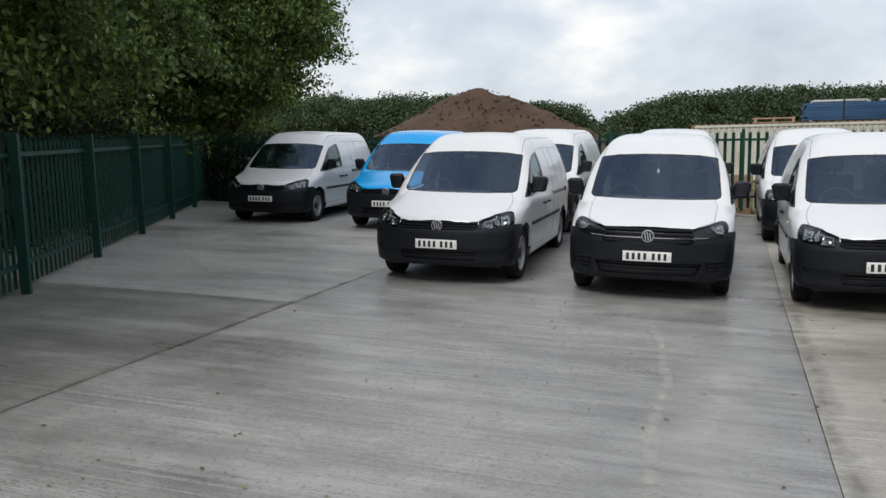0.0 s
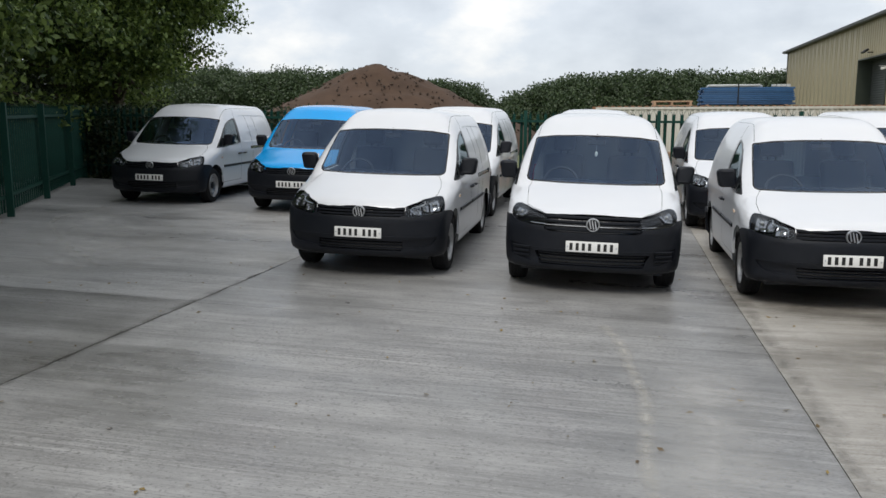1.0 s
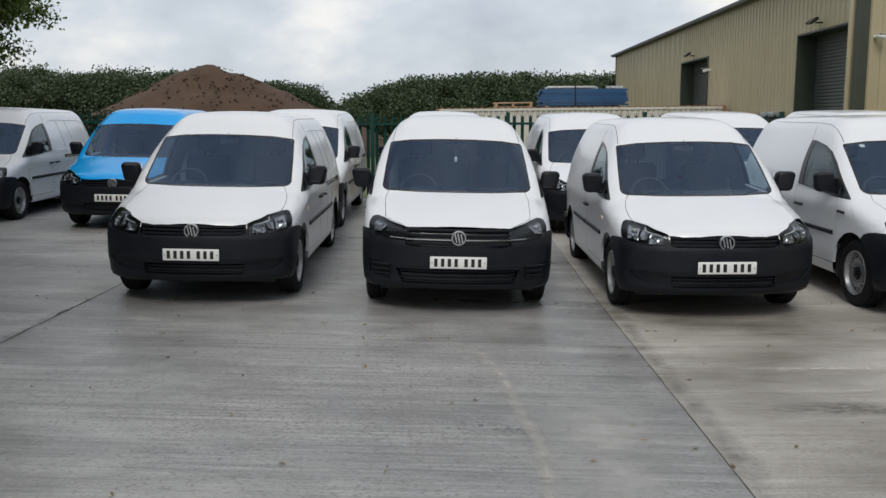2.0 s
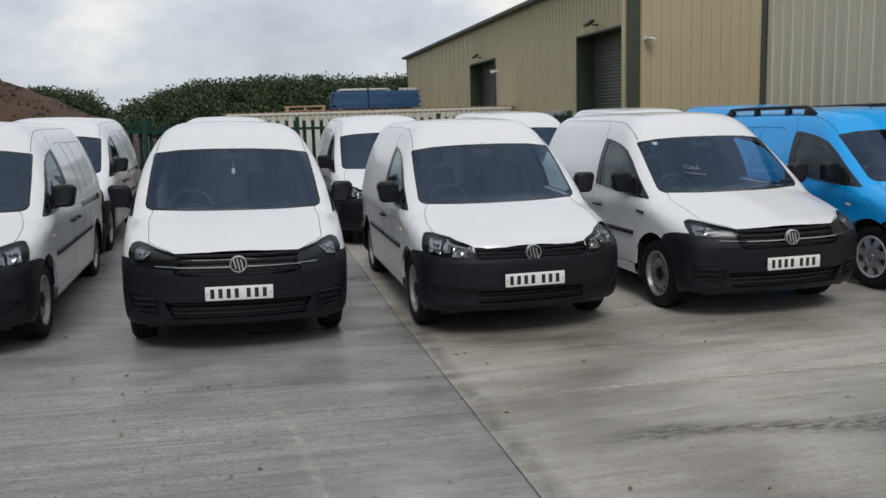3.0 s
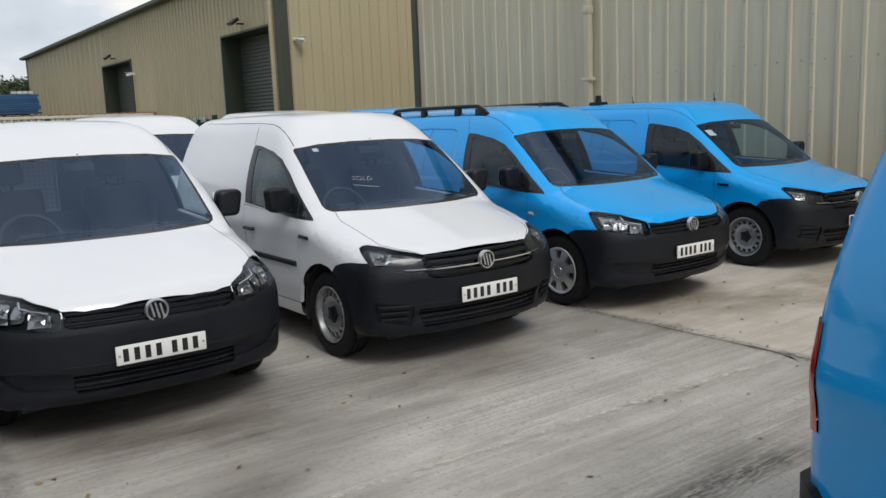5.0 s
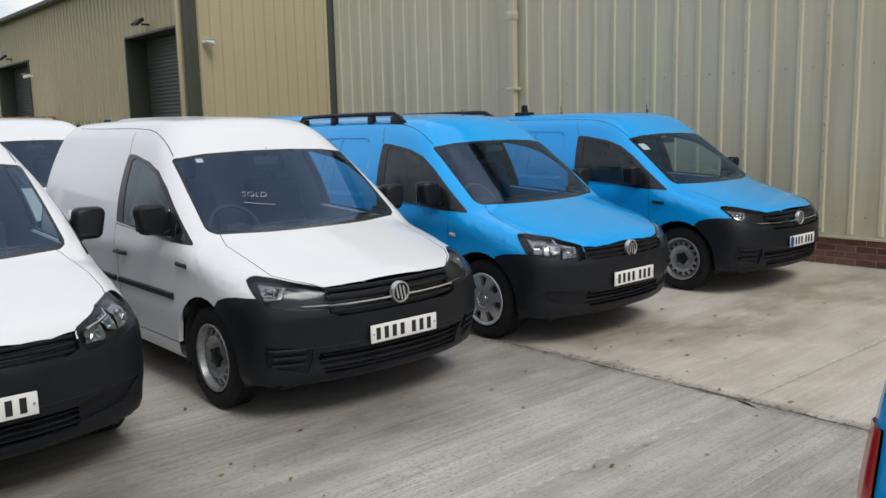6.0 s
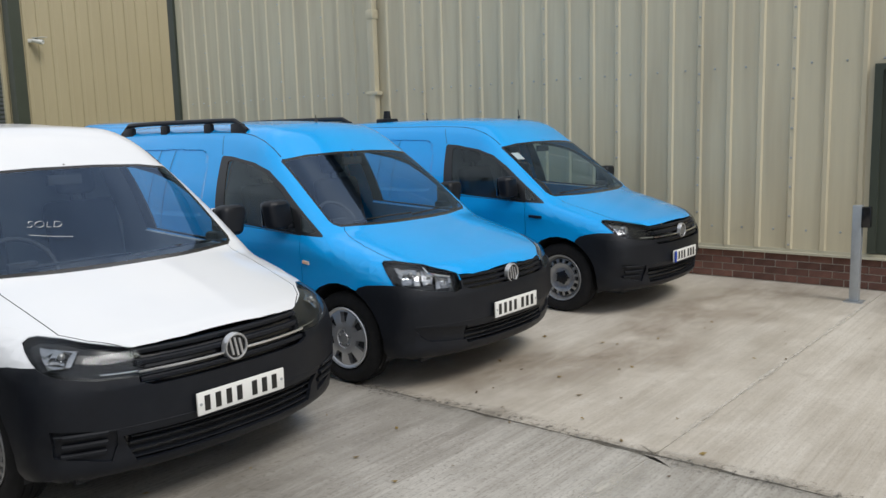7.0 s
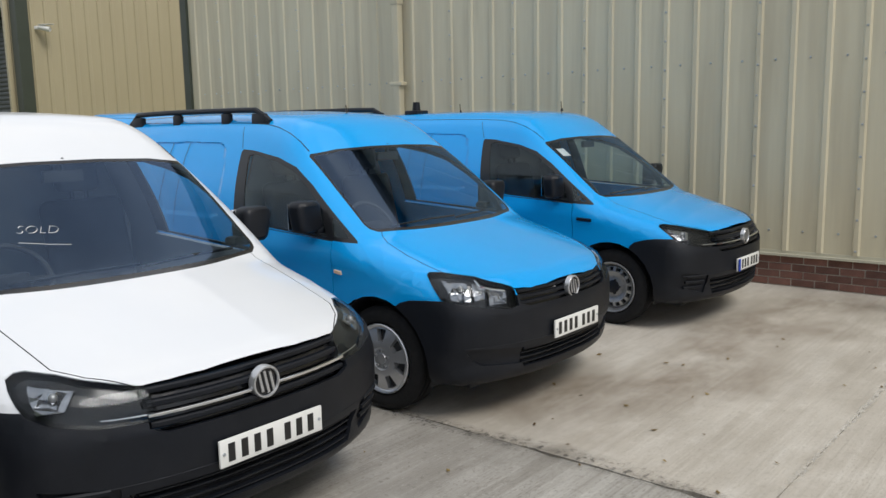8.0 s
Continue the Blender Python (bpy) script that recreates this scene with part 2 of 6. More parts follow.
M = {
    "scuff": mark_material("pale_dust_film", (0.55, 0.53, 0.48), 0.9, 0.55, 9, 0.34, 0.6, (0.5, 1, 1)),
    # wide pale film that brightens the ground colour
    "scuff_wide": mark_material("pale_brightening_film", (0.56, 0.55, 0.53), 0.7, 0.60, 2.2, 0.32, 0.62, (0.4, 1, 1)),
    "filler": mark_material("pale_joint_filler", (0.58, 0.55, 0.49), 0.9, 0.8, 11, 0.36, 0.60),
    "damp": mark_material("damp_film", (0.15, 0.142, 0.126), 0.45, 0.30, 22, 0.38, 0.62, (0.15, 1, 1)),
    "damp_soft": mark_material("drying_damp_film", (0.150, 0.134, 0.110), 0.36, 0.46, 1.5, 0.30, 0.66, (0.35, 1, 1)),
    "damp_edge": mark_material("damp_joint_film", (0.12, 0.112, 0.098), 0.4, 0.40, 5, 0.34, 0.62),
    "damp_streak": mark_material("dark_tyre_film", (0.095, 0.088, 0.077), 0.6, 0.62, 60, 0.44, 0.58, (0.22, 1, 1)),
    "damp_drops": mark_material("damp_droplets", (0.07, 0.066, 0.06), 0.3, 0.9, 26, 0.50, 0.60),
    "pits": mark_material("chipped_joint_film", (0.10, 0.092, 0.08), 0.8, 0.75, 30, 0.54, 0.64),
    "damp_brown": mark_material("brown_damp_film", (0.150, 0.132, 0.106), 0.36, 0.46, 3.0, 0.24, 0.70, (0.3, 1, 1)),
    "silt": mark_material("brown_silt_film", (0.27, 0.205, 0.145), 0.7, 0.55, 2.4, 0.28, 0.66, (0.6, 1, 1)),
    "concrete": concrete_material("damp_concrete", (0.205, 0.203, 0.200), (0.335, 0.332, 0.325), (0.480, 0.476, 0.465), (0.120, 0.118, 0.113), 0.56),
    "concrete_wet": concrete_material("wet_stained_concrete", (0.172, 0.169, 0.163), (0.280, 0.276, 0.267), (0.410, 0.405, 0.392), (0.102, 0.099, 0.093), 0.60),
    "concrete_pale": concrete_material("drained_grey_concrete", (0.270, 0.267, 0.262), (0.420, 0.416, 0.407), (0.560, 0.555, 0.543), (0.155, 0.152, 0.146), 0.46),
    "concrete_mid": concrete_material("drying_concrete", (0.300, 0.281, 0.252), (0.455, 0.432, 0.394), (0.600, 0.580, 0.540), (0.180, 0.165, 0.142), 0.36, 0.9),
    "concrete_dry": concrete_material("dry_pale_concrete", (0.400, 0.362, 0.308), (0.560, 0.520, 0.456), (0.68, 0.648, 0.592), (0.275, 0.240, 0.194), 0.12, 0.45),
    "earth": material("joint_dirt", (0.10, 0.088, 0.072), 0.95, vary=0.4, scale=3, fine=40, bump=0.5),
    "field": material("rough_grass", (0.10, 0.12, 0.045), 0.9, vary=0.45, scale=0.4, fine=9, bump=0.8, bump_scale=20, dirt=(0.16, 0.12, 0.07), dirt_amount=0.6),
    "soil": material("brown_soil", (0.060, 0.034, 0.020), 0.95, vary=0.35, scale=0.6, fine=9, bump=1.0, bump_scale=14, dirt=(0.085, 0.052, 0.032), dirt_amount=0.5),
    "stone": material("soil_stone", (0.085, 0.056, 0.038), 0.9, vary=0.4, island=True),
    "white": material("white_paint", (0.705, 0.722, 0.752), 0.30, vary=0.02, scale=1.5, fine=8, coat=0.6, dirt=(0.68, 0.67, 0.65), dirt_amount=0.10),
    "blue": material("blue_paint", (0.003, 0.335, 0.80), 0.26, vary=0.05, scale=1.5, fine=8, coat=0.7, spec=0.2, dirt=(0.02, 0.34, 0.80), dirt_amount=0.12),
    "plastic": material("black_bumper_plastic", (0.0065, 0.0080, 0.0120), 0.44, vary=0.25, scale=5, fine=90, bump=0.15, bump_scale=300, dirt=(0.017, 0.019, 0.024), dirt_amount=0.3, spec=0.30),
    "trim_black": material("satin_black_trim", (0.010, 0.011, 0.013), 0.32, vary=0.15, scale=8),
    "gloss_black": material("gloss_black_trim", (0.012, 0.012, 0.014), 0.18, vary=0.1),
    "dark": material("dark_interior", (0.022, 0.023, 0.026), 0.8, vary=0.25, scale=8),
    "lining": material("grey_cab_lining", (0.16, 0.17, 0.18), 0.85, vary=0.15, scale=6),
    "seat": material("grey_seat_cloth", (0.032, 0.034, 0.042), 0.9, vary=0.3, scale=12, fine=150),
    "rubber": material("tyre_rubber", (0.011, 0.011, 0.012), 0.8, spec=0.25, vary=0.3, scale=10, fine=60, dirt=(0.035, 0.033, 0.030), dirt_amount=0.25),
    "steel": material("painted_steel_wheel", (0.33, 0.335, 0.34), 0.36, metal=0.6, vary=0.12, scale=14, dirt=(0.10, 0.09, 0.08), dirt_amount=0.5),
    "silver": material("silver_wheel_trim", (0.55, 0.56, 0.58), 0.28, metal=0.75, vary=0.08, scale=10),
    "chrome": material("chrome", (0.75, 0.76, 0.78), 0.10, metal=1.0, vary=0.03),
    "lamp_dark": material("headlamp_bezel", (0.010, 0.011, 0.013), 0.20, metal=0.2, vary=0.2),
    "bowl": material("lamp_reflector", (0.30, 0.31, 0.33), 0.14, metal=0.9, vary=0.3, scale=40),
    "lens": glass_material("clear_lamp_lens", (0.93, 0.95, 0.96), 1.35, (0.55, 0.58, 0.62)),
    "glass": glass_material("tinted_window_glass", (0.70, 0.80, 0.85), 1.78, (0.50, 0.68, 1.0)),
    "side_glass": glass_material("tinted_side_glass", (0.66, 0.74, 0.72), 1.6, (0.70, 0.80, 0.84)),
    "red": material("red_lamp_lens", (0.42, 0.012, 0.015), 0.15, vary=0.1, coat=0.5),
    "amber": material("amber_repeater", (0.75, 0.55, 0.40), 0.2, vary=0.1),
    "plate": material("white_number_plate", (0.78, 0.78, 0.76), 0.35, vary=0.04),
    "ink": material("black_plate_ink", (0.012, 0.012, 0.012), 0.5, vary=0.1),
    "euro": material("blue_plate_band", (0.02, 0.07, 0.45), 0.4, vary=0.1),
    "paper": material("white_paper_sticker", (0.75, 0.75, 0.72), 0.8, vary=0.05),
    "fence": material("green_powder_coat", (0.009, 0.048, 0.036), 0.5, vary=0.2, scale=3, fine=30, spec=0.2),
    "clad_grey": material("olive_grey_cladding", (0.595, 0.538, 0.388), 0.5, vary=0.09, scale=2.2, fine=22, dirt=(0.40, 0.335, 0.225), dirt_amount=0.50, stretch=(1, 1, 0.07)),
    "clad_tan": material("tan_cladding", (0.43, 0.375, 0.245), 0.5, vary=0.06, scale=0.6, fine=7, dirt=(0.33, 0.28, 0.18), dirt_amount=0.35, stretch=(1, 1, 0.12)),
    "trim_green": material("dark_green_trim", (0.045, 0.055, 0.040), 0.5, vary=0.15, scale=2),
    "roof_grey": material("dark_grey_roof", (0.10, 0.105, 0.10), 0.6, vary=0.15, scale=1),
    "shutter": material("grey_roller_shutter", (0.10, 0.11, 0.105), 0.45, metal=0.3, vary=0.12, scale=2),
    "void": material("unlit_warehouse_interior", (0.03, 0.03, 0.03), 0.9, vary=0.2),
    "brick": material("red_brick", (0.165, 0.080, 0.060), 0.9, vary=0.38, scale=9, fine=70, bump=0.5, island=True, dirt=(0.12, 0.06, 0.05), dirt_amount=0.5),
    "mortar": material("grey_mortar", (0.44, 0.41, 0.36), 0.95, vary=0.15, scale=12, bump=0.4),
    "galv": material("galvanised_steel", (0.42, 0.45, 0.48), 0.45, metal=0.6, vary=0.12, scale=10),
    "flash": material("cream_flashing", (0.52, 0.49, 0.38), 0.5, vary=0.08, scale=3),
    "cont": material("weathered_container", (0.60, 0.58, 0.53), 0.6, vary=0.10, scale=1.2, fine=14, dirt=(0.30, 0.17, 0.09), dirt_amount=0.30, stretch=(1, 1, 0.3)),
    "rust": material("rusty_steel", (0.26, 0.13, 0.07), 0.85, vary=0.35, scale=3),
    "racking": material("blue_racking_paint", (0.028, 0.095, 0.22), 0.45, vary=0.3, scale=2, island=True),
    "alu": material("pale_metal_sections", (0.55, 0.56, 0.56), 0.4, metal=0.4, vary=0.15, island=True),
    "wood": material("weathered_pallet_wood", (0.30, 0.20, 0.13), 0.85, vary=0.3, scale=5, fine=60, stretch=(1, 6, 6), island=True),
    "bark": material("grey_bark", (0.10, 0.08, 0.06), 0.95, vary=0.35, scale=5, fine=30, bump=0.8, bump_scale=25),
    "leaf": leaf_material("tree_leaves", (0.018, 0.048, 0.012), (0.240, 0.325, 0.080)),
    # darkened copy of the tree leaves: shade under the crowns put into the colour
    "leaf_shade": leaf_material("shaded_undergrowth_leaves", (0.006, 0.016, 0.005), (0.040, 0.062, 0.020)),
    "leaf_far": leaf_material("hedge_leaves", (0.028, 0.052, 0.020), (0.078, 0.112, 0.048)),
    "leaf_dead": leaf_material("fallen_leaves", (0.10, 0.06, 0.03), (0.35, 0.25, 0.08)),
}


# ------------------------------------------------------------ mesh helpers
def link_mesh(name, bm, mat, smooth=True, sharp=None):
    me = bpy.data.meshes.new(name)
    bm.normal_update()
    bm.to_mesh(me)
    bm.free()
    for mm in (mat if isinstance(mat, (list, tuple)) else [mat]):
        me.materials.append(M[mm])
    if smooth:
        me.shade_smooth()
        me.set_sharp_from_angle(angle=radians(sharp or 35))
    return new(name, me)


def part(name, bm, mat, parent, label="", smooth=True, sharp=None):
    ob = link_mesh(name, bm, mat, smooth, sharp)
    ob.parent = parent
    if label:
        tagged(ob, label)
    return ob


def thing(name, label, category, group="", kind=""):
    e = new(name)
    e.empty_display_size = 0.2
    return tagged(e, label, category, group, kind)


def box(bm, x0, x1, y0, y1, z0, z1, bevel=0.0, seg=2):
    m = Matrix.Translation(((x0 + x1) / 2, (y0 + y1) / 2, (z0 + z1) / 2)) @ Matrix.Diagonal((x1 - x0, y1 - y0, z1 - z0, 1))
    r = bmesh.ops.create_cube(bm, size=1, matrix=m)
    if bevel:
        es = list({e for v in r["verts"] for e in v.link_edges})
        r = bmesh.ops.bevel(bm, geom=es, offset=bevel, segments=seg, affect="EDGES", profile=0.5)
    return r


def boxes(*dims, bevel=0.0):
    bm = bmesh.new()
    for d in dims:
        box(bm, *d, bevel=bevel)
    return bm


def tube(bm, pts, r, n=8, closed=False):
    """A round bar along a line of points."""
    pts = [Vector(p) for p in pts]
    rings = []
    for i, p in enumerate(pts):
        a, b = pts[max(i - 1, 0)], pts[min(i + 1, len(pts) - 1)]
        if closed:
            a, b = pts[i - 1], pts[(i + 1) % len(pts)]
        d = (b - a).normalized()
        u = d.orthogonal().normalized() if not rings else (rings[-1][1] - d * rings[-1][1].dot(d)).normalized()
        w = d.cross(u)
        rings.append(([bm.verts.new(p + (u * math.cos(2 * math.pi * k / n) + w * math.sin(2 * math.pi * k / n)) * r) for k in range(n)], u))
    loops = [q[0] for q in rings]
    for i in range(len(loops) - (0 if closed else 1)):
        a, b = loops[i], loops[(i + 1) % len(loops)]
        for k in range(n):
            bm.faces.new((a[k], a[(k + 1) % n], b[(k + 1) % n], b[k]))
    if not closed:
        bm.faces.new(loops[0][::-1])
        bm.faces.new(loops[-1])
    return bm


def lathe(bm, profile, n=40, axis_x=True, cap=False):
    """Turns (radius, offset) pairs about the x axis."""
    loops = []
    for r, o in profile:
        loops.append([bm.verts.new((o, r * math.cos(2 * math.pi * k / n), r * math.sin(2 * math.pi * k / n))) for k in range(n)])
    for a, b in zip(loops, loops[1:]):
        for k in range(n):
            bm.faces.new((a[k], b[k], b[(k + 1) % n], a[(k + 1) % n]))
    if cap:
        bm.faces.new(loops[-1])
    return loops


# ------------------------------------------------------------ panel vans
def smax(a, b, k):
    h = np.clip(0.5 + 0.5 * (a - b) / k, 0, 1)
    return b * (1 - h) + a * h + k * h * (1 - h)


def smin(a, b, k):
    return -smax(-a, -b, k)


def van_field(x, y, z, wb):
    """Below zero inside the van's body; the front axle stands at y = 0 and the nose points to -y."""
    ax = np.abs(x)
    s = np.clip((z - 0.93) / 0.80, 0, 1.3)
    w = 0.893 - 0.05 * s - 0.235 * s ** 2 - 0.05 * np.clip((0.5 - z) / 0.4, 0, 1) ** 2
    w = w - 0.09 * np.clip((-0.05 - y) / 0.72, 0, 1.2) ** 2 - 0.03 * np.clip((y - wb + 0.3) / 1.1, 0, 1) ** 2
    w = w + 0.012 * np.exp(-((z - 0.90) / 0.07) ** 2)
    side = (ax - w) * 0.97
    f = -0.805 + 0.080 * (ax / 0.55) ** 2.5 + 0.32 * np.clip(z - 0.63, 0, 1) + 0.30 * np.clip(0.40 - z, 0, 1) + 0.020 * np.exp(-((z - 0.375) / 0.05) ** 2)
    front = (f - y) * 0.92
    t = (y + 0.70) / 0.82
    bonnet = (z - (0.818 + 0.285 * t - 0.035 * t * t - 0.065 * (ax / 0.75) ** 2.6)) * 0.95
    yw = y - 0.07 - 0.095 * (ax / 0.7) ** 2
    screen = ((z - 1.055) - 0.79 * yw) * 0.785
    roof = z - (1.803 - 0.062 * np.clip((1.75 - y) / 1.0, 0, 1.3) ** 2 - 0.02 * np.clip((y - 2.0) / (wb - 1.3), 0, 1.2) ** 2 - 0.030 * (ax / 0.6) ** 2)
    top = smin(bonnet, smax(screen, roof, 0.09), 0.025)
    r = smax(side, top, 0.13)
    r = smax(r, front, 0.085)
    r = smax(r, y - (wb + 0.555 - 0.10 * np.clip((z - 0.95) / 0.8, 0, 1) ** 1.3 - 0.05 * (ax / 0.8) ** 3), 0.10)
    return smax(r, 0.235 - z, 0.05)


def van_shell(wb, step=0.05):
    """The closed body: a boxy grid drawn in onto the field from a spine inside it."""
    xs = np.linspace(-0.95, 0.95, int(1.9 / step) // 2 * 2 + 1)
    zs = np.linspace(0.10, 1.95, int(1.85 / step) + 1)
    ys = np.linspace(-1.0, wb + 0.95, int((wb + 1.95) / step) + 1)
    ring = [(x, zs[0]) for x in xs[:-1]] + [(xs[-1], z) for z in zs[:-1]] + [(x, zs[-1]) for x in xs[:0:-1]] + [(xs[0], z) for z in zs[:0:-1]]
    nr = len(ring)
    pts, faces, index = [], [], {}
    for y in ys:
        pts += [(x, y, z) for x, z in ring]
    for i in range(len(ys) - 1):
        for k in range(nr):
            a, b = i * nr + k, i * nr + (k + 1) % nr
            faces.append((a, b, b + nr, a + nr))
    for end, y in ((0, ys[0]), (len(ys) - 1, ys[-1])):
        at = {(round(x, 4), round(z, 4)): end * nr + k for k, (x, z) in enumerate(ring)}
        for x in xs:
            for z in zs:
                key = (round(x, 4), round(z, 4))
                if key not in at:
                    at[key] = len(pts)
                    pts.append((x, y, z))
        for x0, x1 in zip(xs, xs[1:]):
            for z0, z1 in zip(zs, zs[1:]):
                q = [at[(round(u, 4), round(v, 4))] for u, v in ((x0, z0), (x0, z1), (x1, z1), (x1, z0))]
                faces.append(q if end == 0 else q[::-1])
    p = np.array(pts)
    base = np.stack([np.zeros(len(p)), np.clip(p[:, 1], -0.25, wb + 0.35), np.full(len(p), 0.60)], 1)
    d = p - base
    lo, hi = np.zeros(len(p)), np.full(len(p), 1.6)
    for _ in range(30):
        mid = (lo + hi) / 2
        q = base + d * mid[:, None]
        inside = van_field(q[:, 0], q[:, 1], q[:, 2], wb) < 0
        lo, hi = np.where(inside, mid, lo), np.where(inside, hi, mid)
    q = base + d * lo[:, None]
    bm = bmesh.new()
    vs = [bm.verts.new(v) for v in q]
    for f in faces:
        bm.faces.new([vs[i] for i in f])
    bmesh.ops.recalc_face_normals(bm, faces=bm.faces)
    return bm


X, Y, Z = Vector((1, 0, 0)), Vector((0, 1, 0)), Vector((0, 0, 1))


def carve(bm, poly, a, b, where, grow=0.0):
    """Cuts the outline of a convex polygon, given along the axes a and b, into the faces that where() keeps; returns the faces inside it."""
    pts = [Vector(p) for p in poly]
    mid = sum(pts, Vector((0, 0))) / len(pts)
    planes = []
    for p, q in zip(pts, pts[1:] + pts[:1]):
        e = (q - p).normalized()
        nrm = Vector((e.y, -e.x))
        if nrm.dot(p - mid) < 0:
            nrm = -nrm
        planes.append((a * (p.x + nrm.x * grow) + b * (p.y + nrm.y * grow), a * nrm.x + b * nrm.y))
    lo = [min(p[i] for p in pts) - 0.15 for i in (0, 1)]
    hi = [max(p[i] for p in pts) + 0.15 for i in (0, 1)]

    def near():
        r = []
        for f in bm.faces:
            c = f.calc_center_median()
            if lo[0] < c.dot(a) < hi[0] and lo[1] < c.dot(b) < hi[1] and where(c, f):
                r.append(f)
        return r

    fs = near()
    for co, no in planes:
        geom = list({v for f in fs for v in f.verts}) + list({e for f in fs for e in f.edges}) + fs
        cut = bmesh.ops.bisect_plane(bm, geom=geom, plane_co=co, plane_no=no, dist=1e-5)
        fs = [g for g in cut["geom"] if isinstance(g, bmesh.types.BMFace)]
    return [f for f in fs if all((f.calc_center_median() - co).dot(no) < 1e-5 for co, no in planes)]


def within(poly, a, b, grow=0.0):
    """A test of whether a point lies inside the grown polygon."""
    pts = [Vector(p) for p in poly]
    mid = sum(pts, Vector((0, 0))) / len(pts)
    edges = []
    for p, q in zip(pts, pts[1:] + pts[:1]):
        e = (q - p).normalized()
        nrm = Vector((e.y, -e.x))
        if nrm.dot(p - mid) < 0:
            nrm = -nrm
        edges.append((p + nrm * grow, nrm))
    return lambda c: all((Vector((c.dot(a), c.dot(b))) - p).dot(nrm) < 1e-5 for p, nrm in edges)


def groove(bm, poly, a, b, where, out, inn):
    """Opens a narrow gap along a polygon's outline and returns the faces inside it."""
    carve(bm, poly, a, b, where, out)
    carve(bm, poly, a, b, where, inn)
    big, small = within(poly, a, b, out), within(poly, a, b, inn)
    gap, keep = [], []
    for f in bm.faces:
        c = f.calc_center_median()
        if where(c, f) and big(c):
            (keep if small(c) else gap).append(f)
    bmesh.ops.delete(bm, geom=gap, context="FACES")
    return keep


def lift(bm, faces, push=0.0):
    """Takes faces out of bm into a mesh of their own, pushed outwards."""
    out, seen = bmesh.new(), {}
    for f in faces:
        vs = []
        for v in f.verts:
            if v not in seen:
                seen[v] = out.verts.new(v.co + v.normal * push)
            vs.append(seen[v])
        out.faces.new(vs)
    bmesh.ops.delete(bm, geom=faces, context="FACES")
    return out


def thicken(bm, depth):
    """Gives an open skin an inner side, depth behind it, and closes its rim."""
    bm.normal_update()
    old, rim = bm.faces[:], [e for e in bm.edges if e.is_boundary]
    inner = {v: bm.verts.new(v.co - v.normal * abs(depth)) for v in bm.verts[:]}
    walls = []
    for e in rim:
        lp = e.link_loops[0]
        walls.append((lp.vert, lp.link_loop_next.vert))
    for f in old:
        bm.faces.new([inner[v] for v in reversed(f.verts)])
    for p, q in walls:
        bm.faces.new((q, p, inner[p], inner[q]))
    return bm


# outlines on the body: side glazing (y, z), screen (x, z), headlamps (along the lamp, z)
SIDE_FRAME = [(1.330, 1.052), (1.398, 1.520), (1.385, 1.538), (1.270, 1.532), (0.980, 1.487), (0.790, 1.430), (0.610, 1.323), (0.420, 1.183), (0.270, 1.073), (0.180, 1.006), (0.170, 0.990), (0.320, 1.000)]
DOOR_PANE = [(1.215, 1.066), (1.305, 1.495), (1.255, 1.508), (0.985, 1.462), (0.800, 1.405), (0.630, 1.300), (0.470, 1.178), (0.402, 1.024)]
QUARTER_PANE = [(0.345, 1.024), (0.385, 1.138), (0.352, 1.118), (0.232, 1.022), (0.240, 1.018)]
DOOR = [(0.350, 0.35), (1.305, 0.35), (1.330, 0.45), (1.342, 1.0), (1.345, 1.0525), (0.350, 0.9995)]
SCREEN = [(-0.690, 1.046), (-0.40, 1.040), (0.40, 1.040), (0.690, 1.046), (0.728, 1.064), (0.740, 1.090), (0.718, 1.300), (0.690, 1.492), (0.672, 1.510), (0.475, 1.535), (0.18, 1.546),
          (-0.18, 1.546), (-0.475, 1.535), (-0.672, 1.510), (-0.690, 1.492), (-0.718, 1.300), (-0.740, 1.090), (-0.728, 1.064)]
LAMP_OLD = [(-0.245, 0.850), (-0.232, 0.861), (-0.168, 0.859), (0.024, 0.832), (0.228, 0.771), (0.250, 0.743), (0.266, 0.668), (0.226, 0.652), (0.050, 0.678), (-0.106, 0.709), (-0.168, 0.727), (-0.216, 0.797)]
LAMP_NEW = [(-0.197, 0.838), (-0.182, 0.853), (-0.150, 0.856), (-0.040, 0.842), (0.120, 0.812), (0.245, 0.784), (0.274, 0.755), (0.308, 0.680), (0.288, 0.666), (0.140, 0.673), (0.0, 0.700), (-0.085, 0.735)]


LAMP_CUPS_OLD = (([(-0.165, 0.842), (-0.02, 0.822), (0.012, 0.720), (-0.105, 0.728)], 0.030), ([(0.008, 0.820), (0.085, 0.800), (0.085, 0.728), (0.030, 0.722)], 0.026), ([(0.100, 0.785), (0.205, 0.752), (0.222, 0.690), (0.115, 0.690)], 0.026))
LAMP_CUPS_NEW = (([(-0.125, 0.838), (0.045, 0.815), (0.030, 0.745), (-0.060, 0.745)], 0.030),)


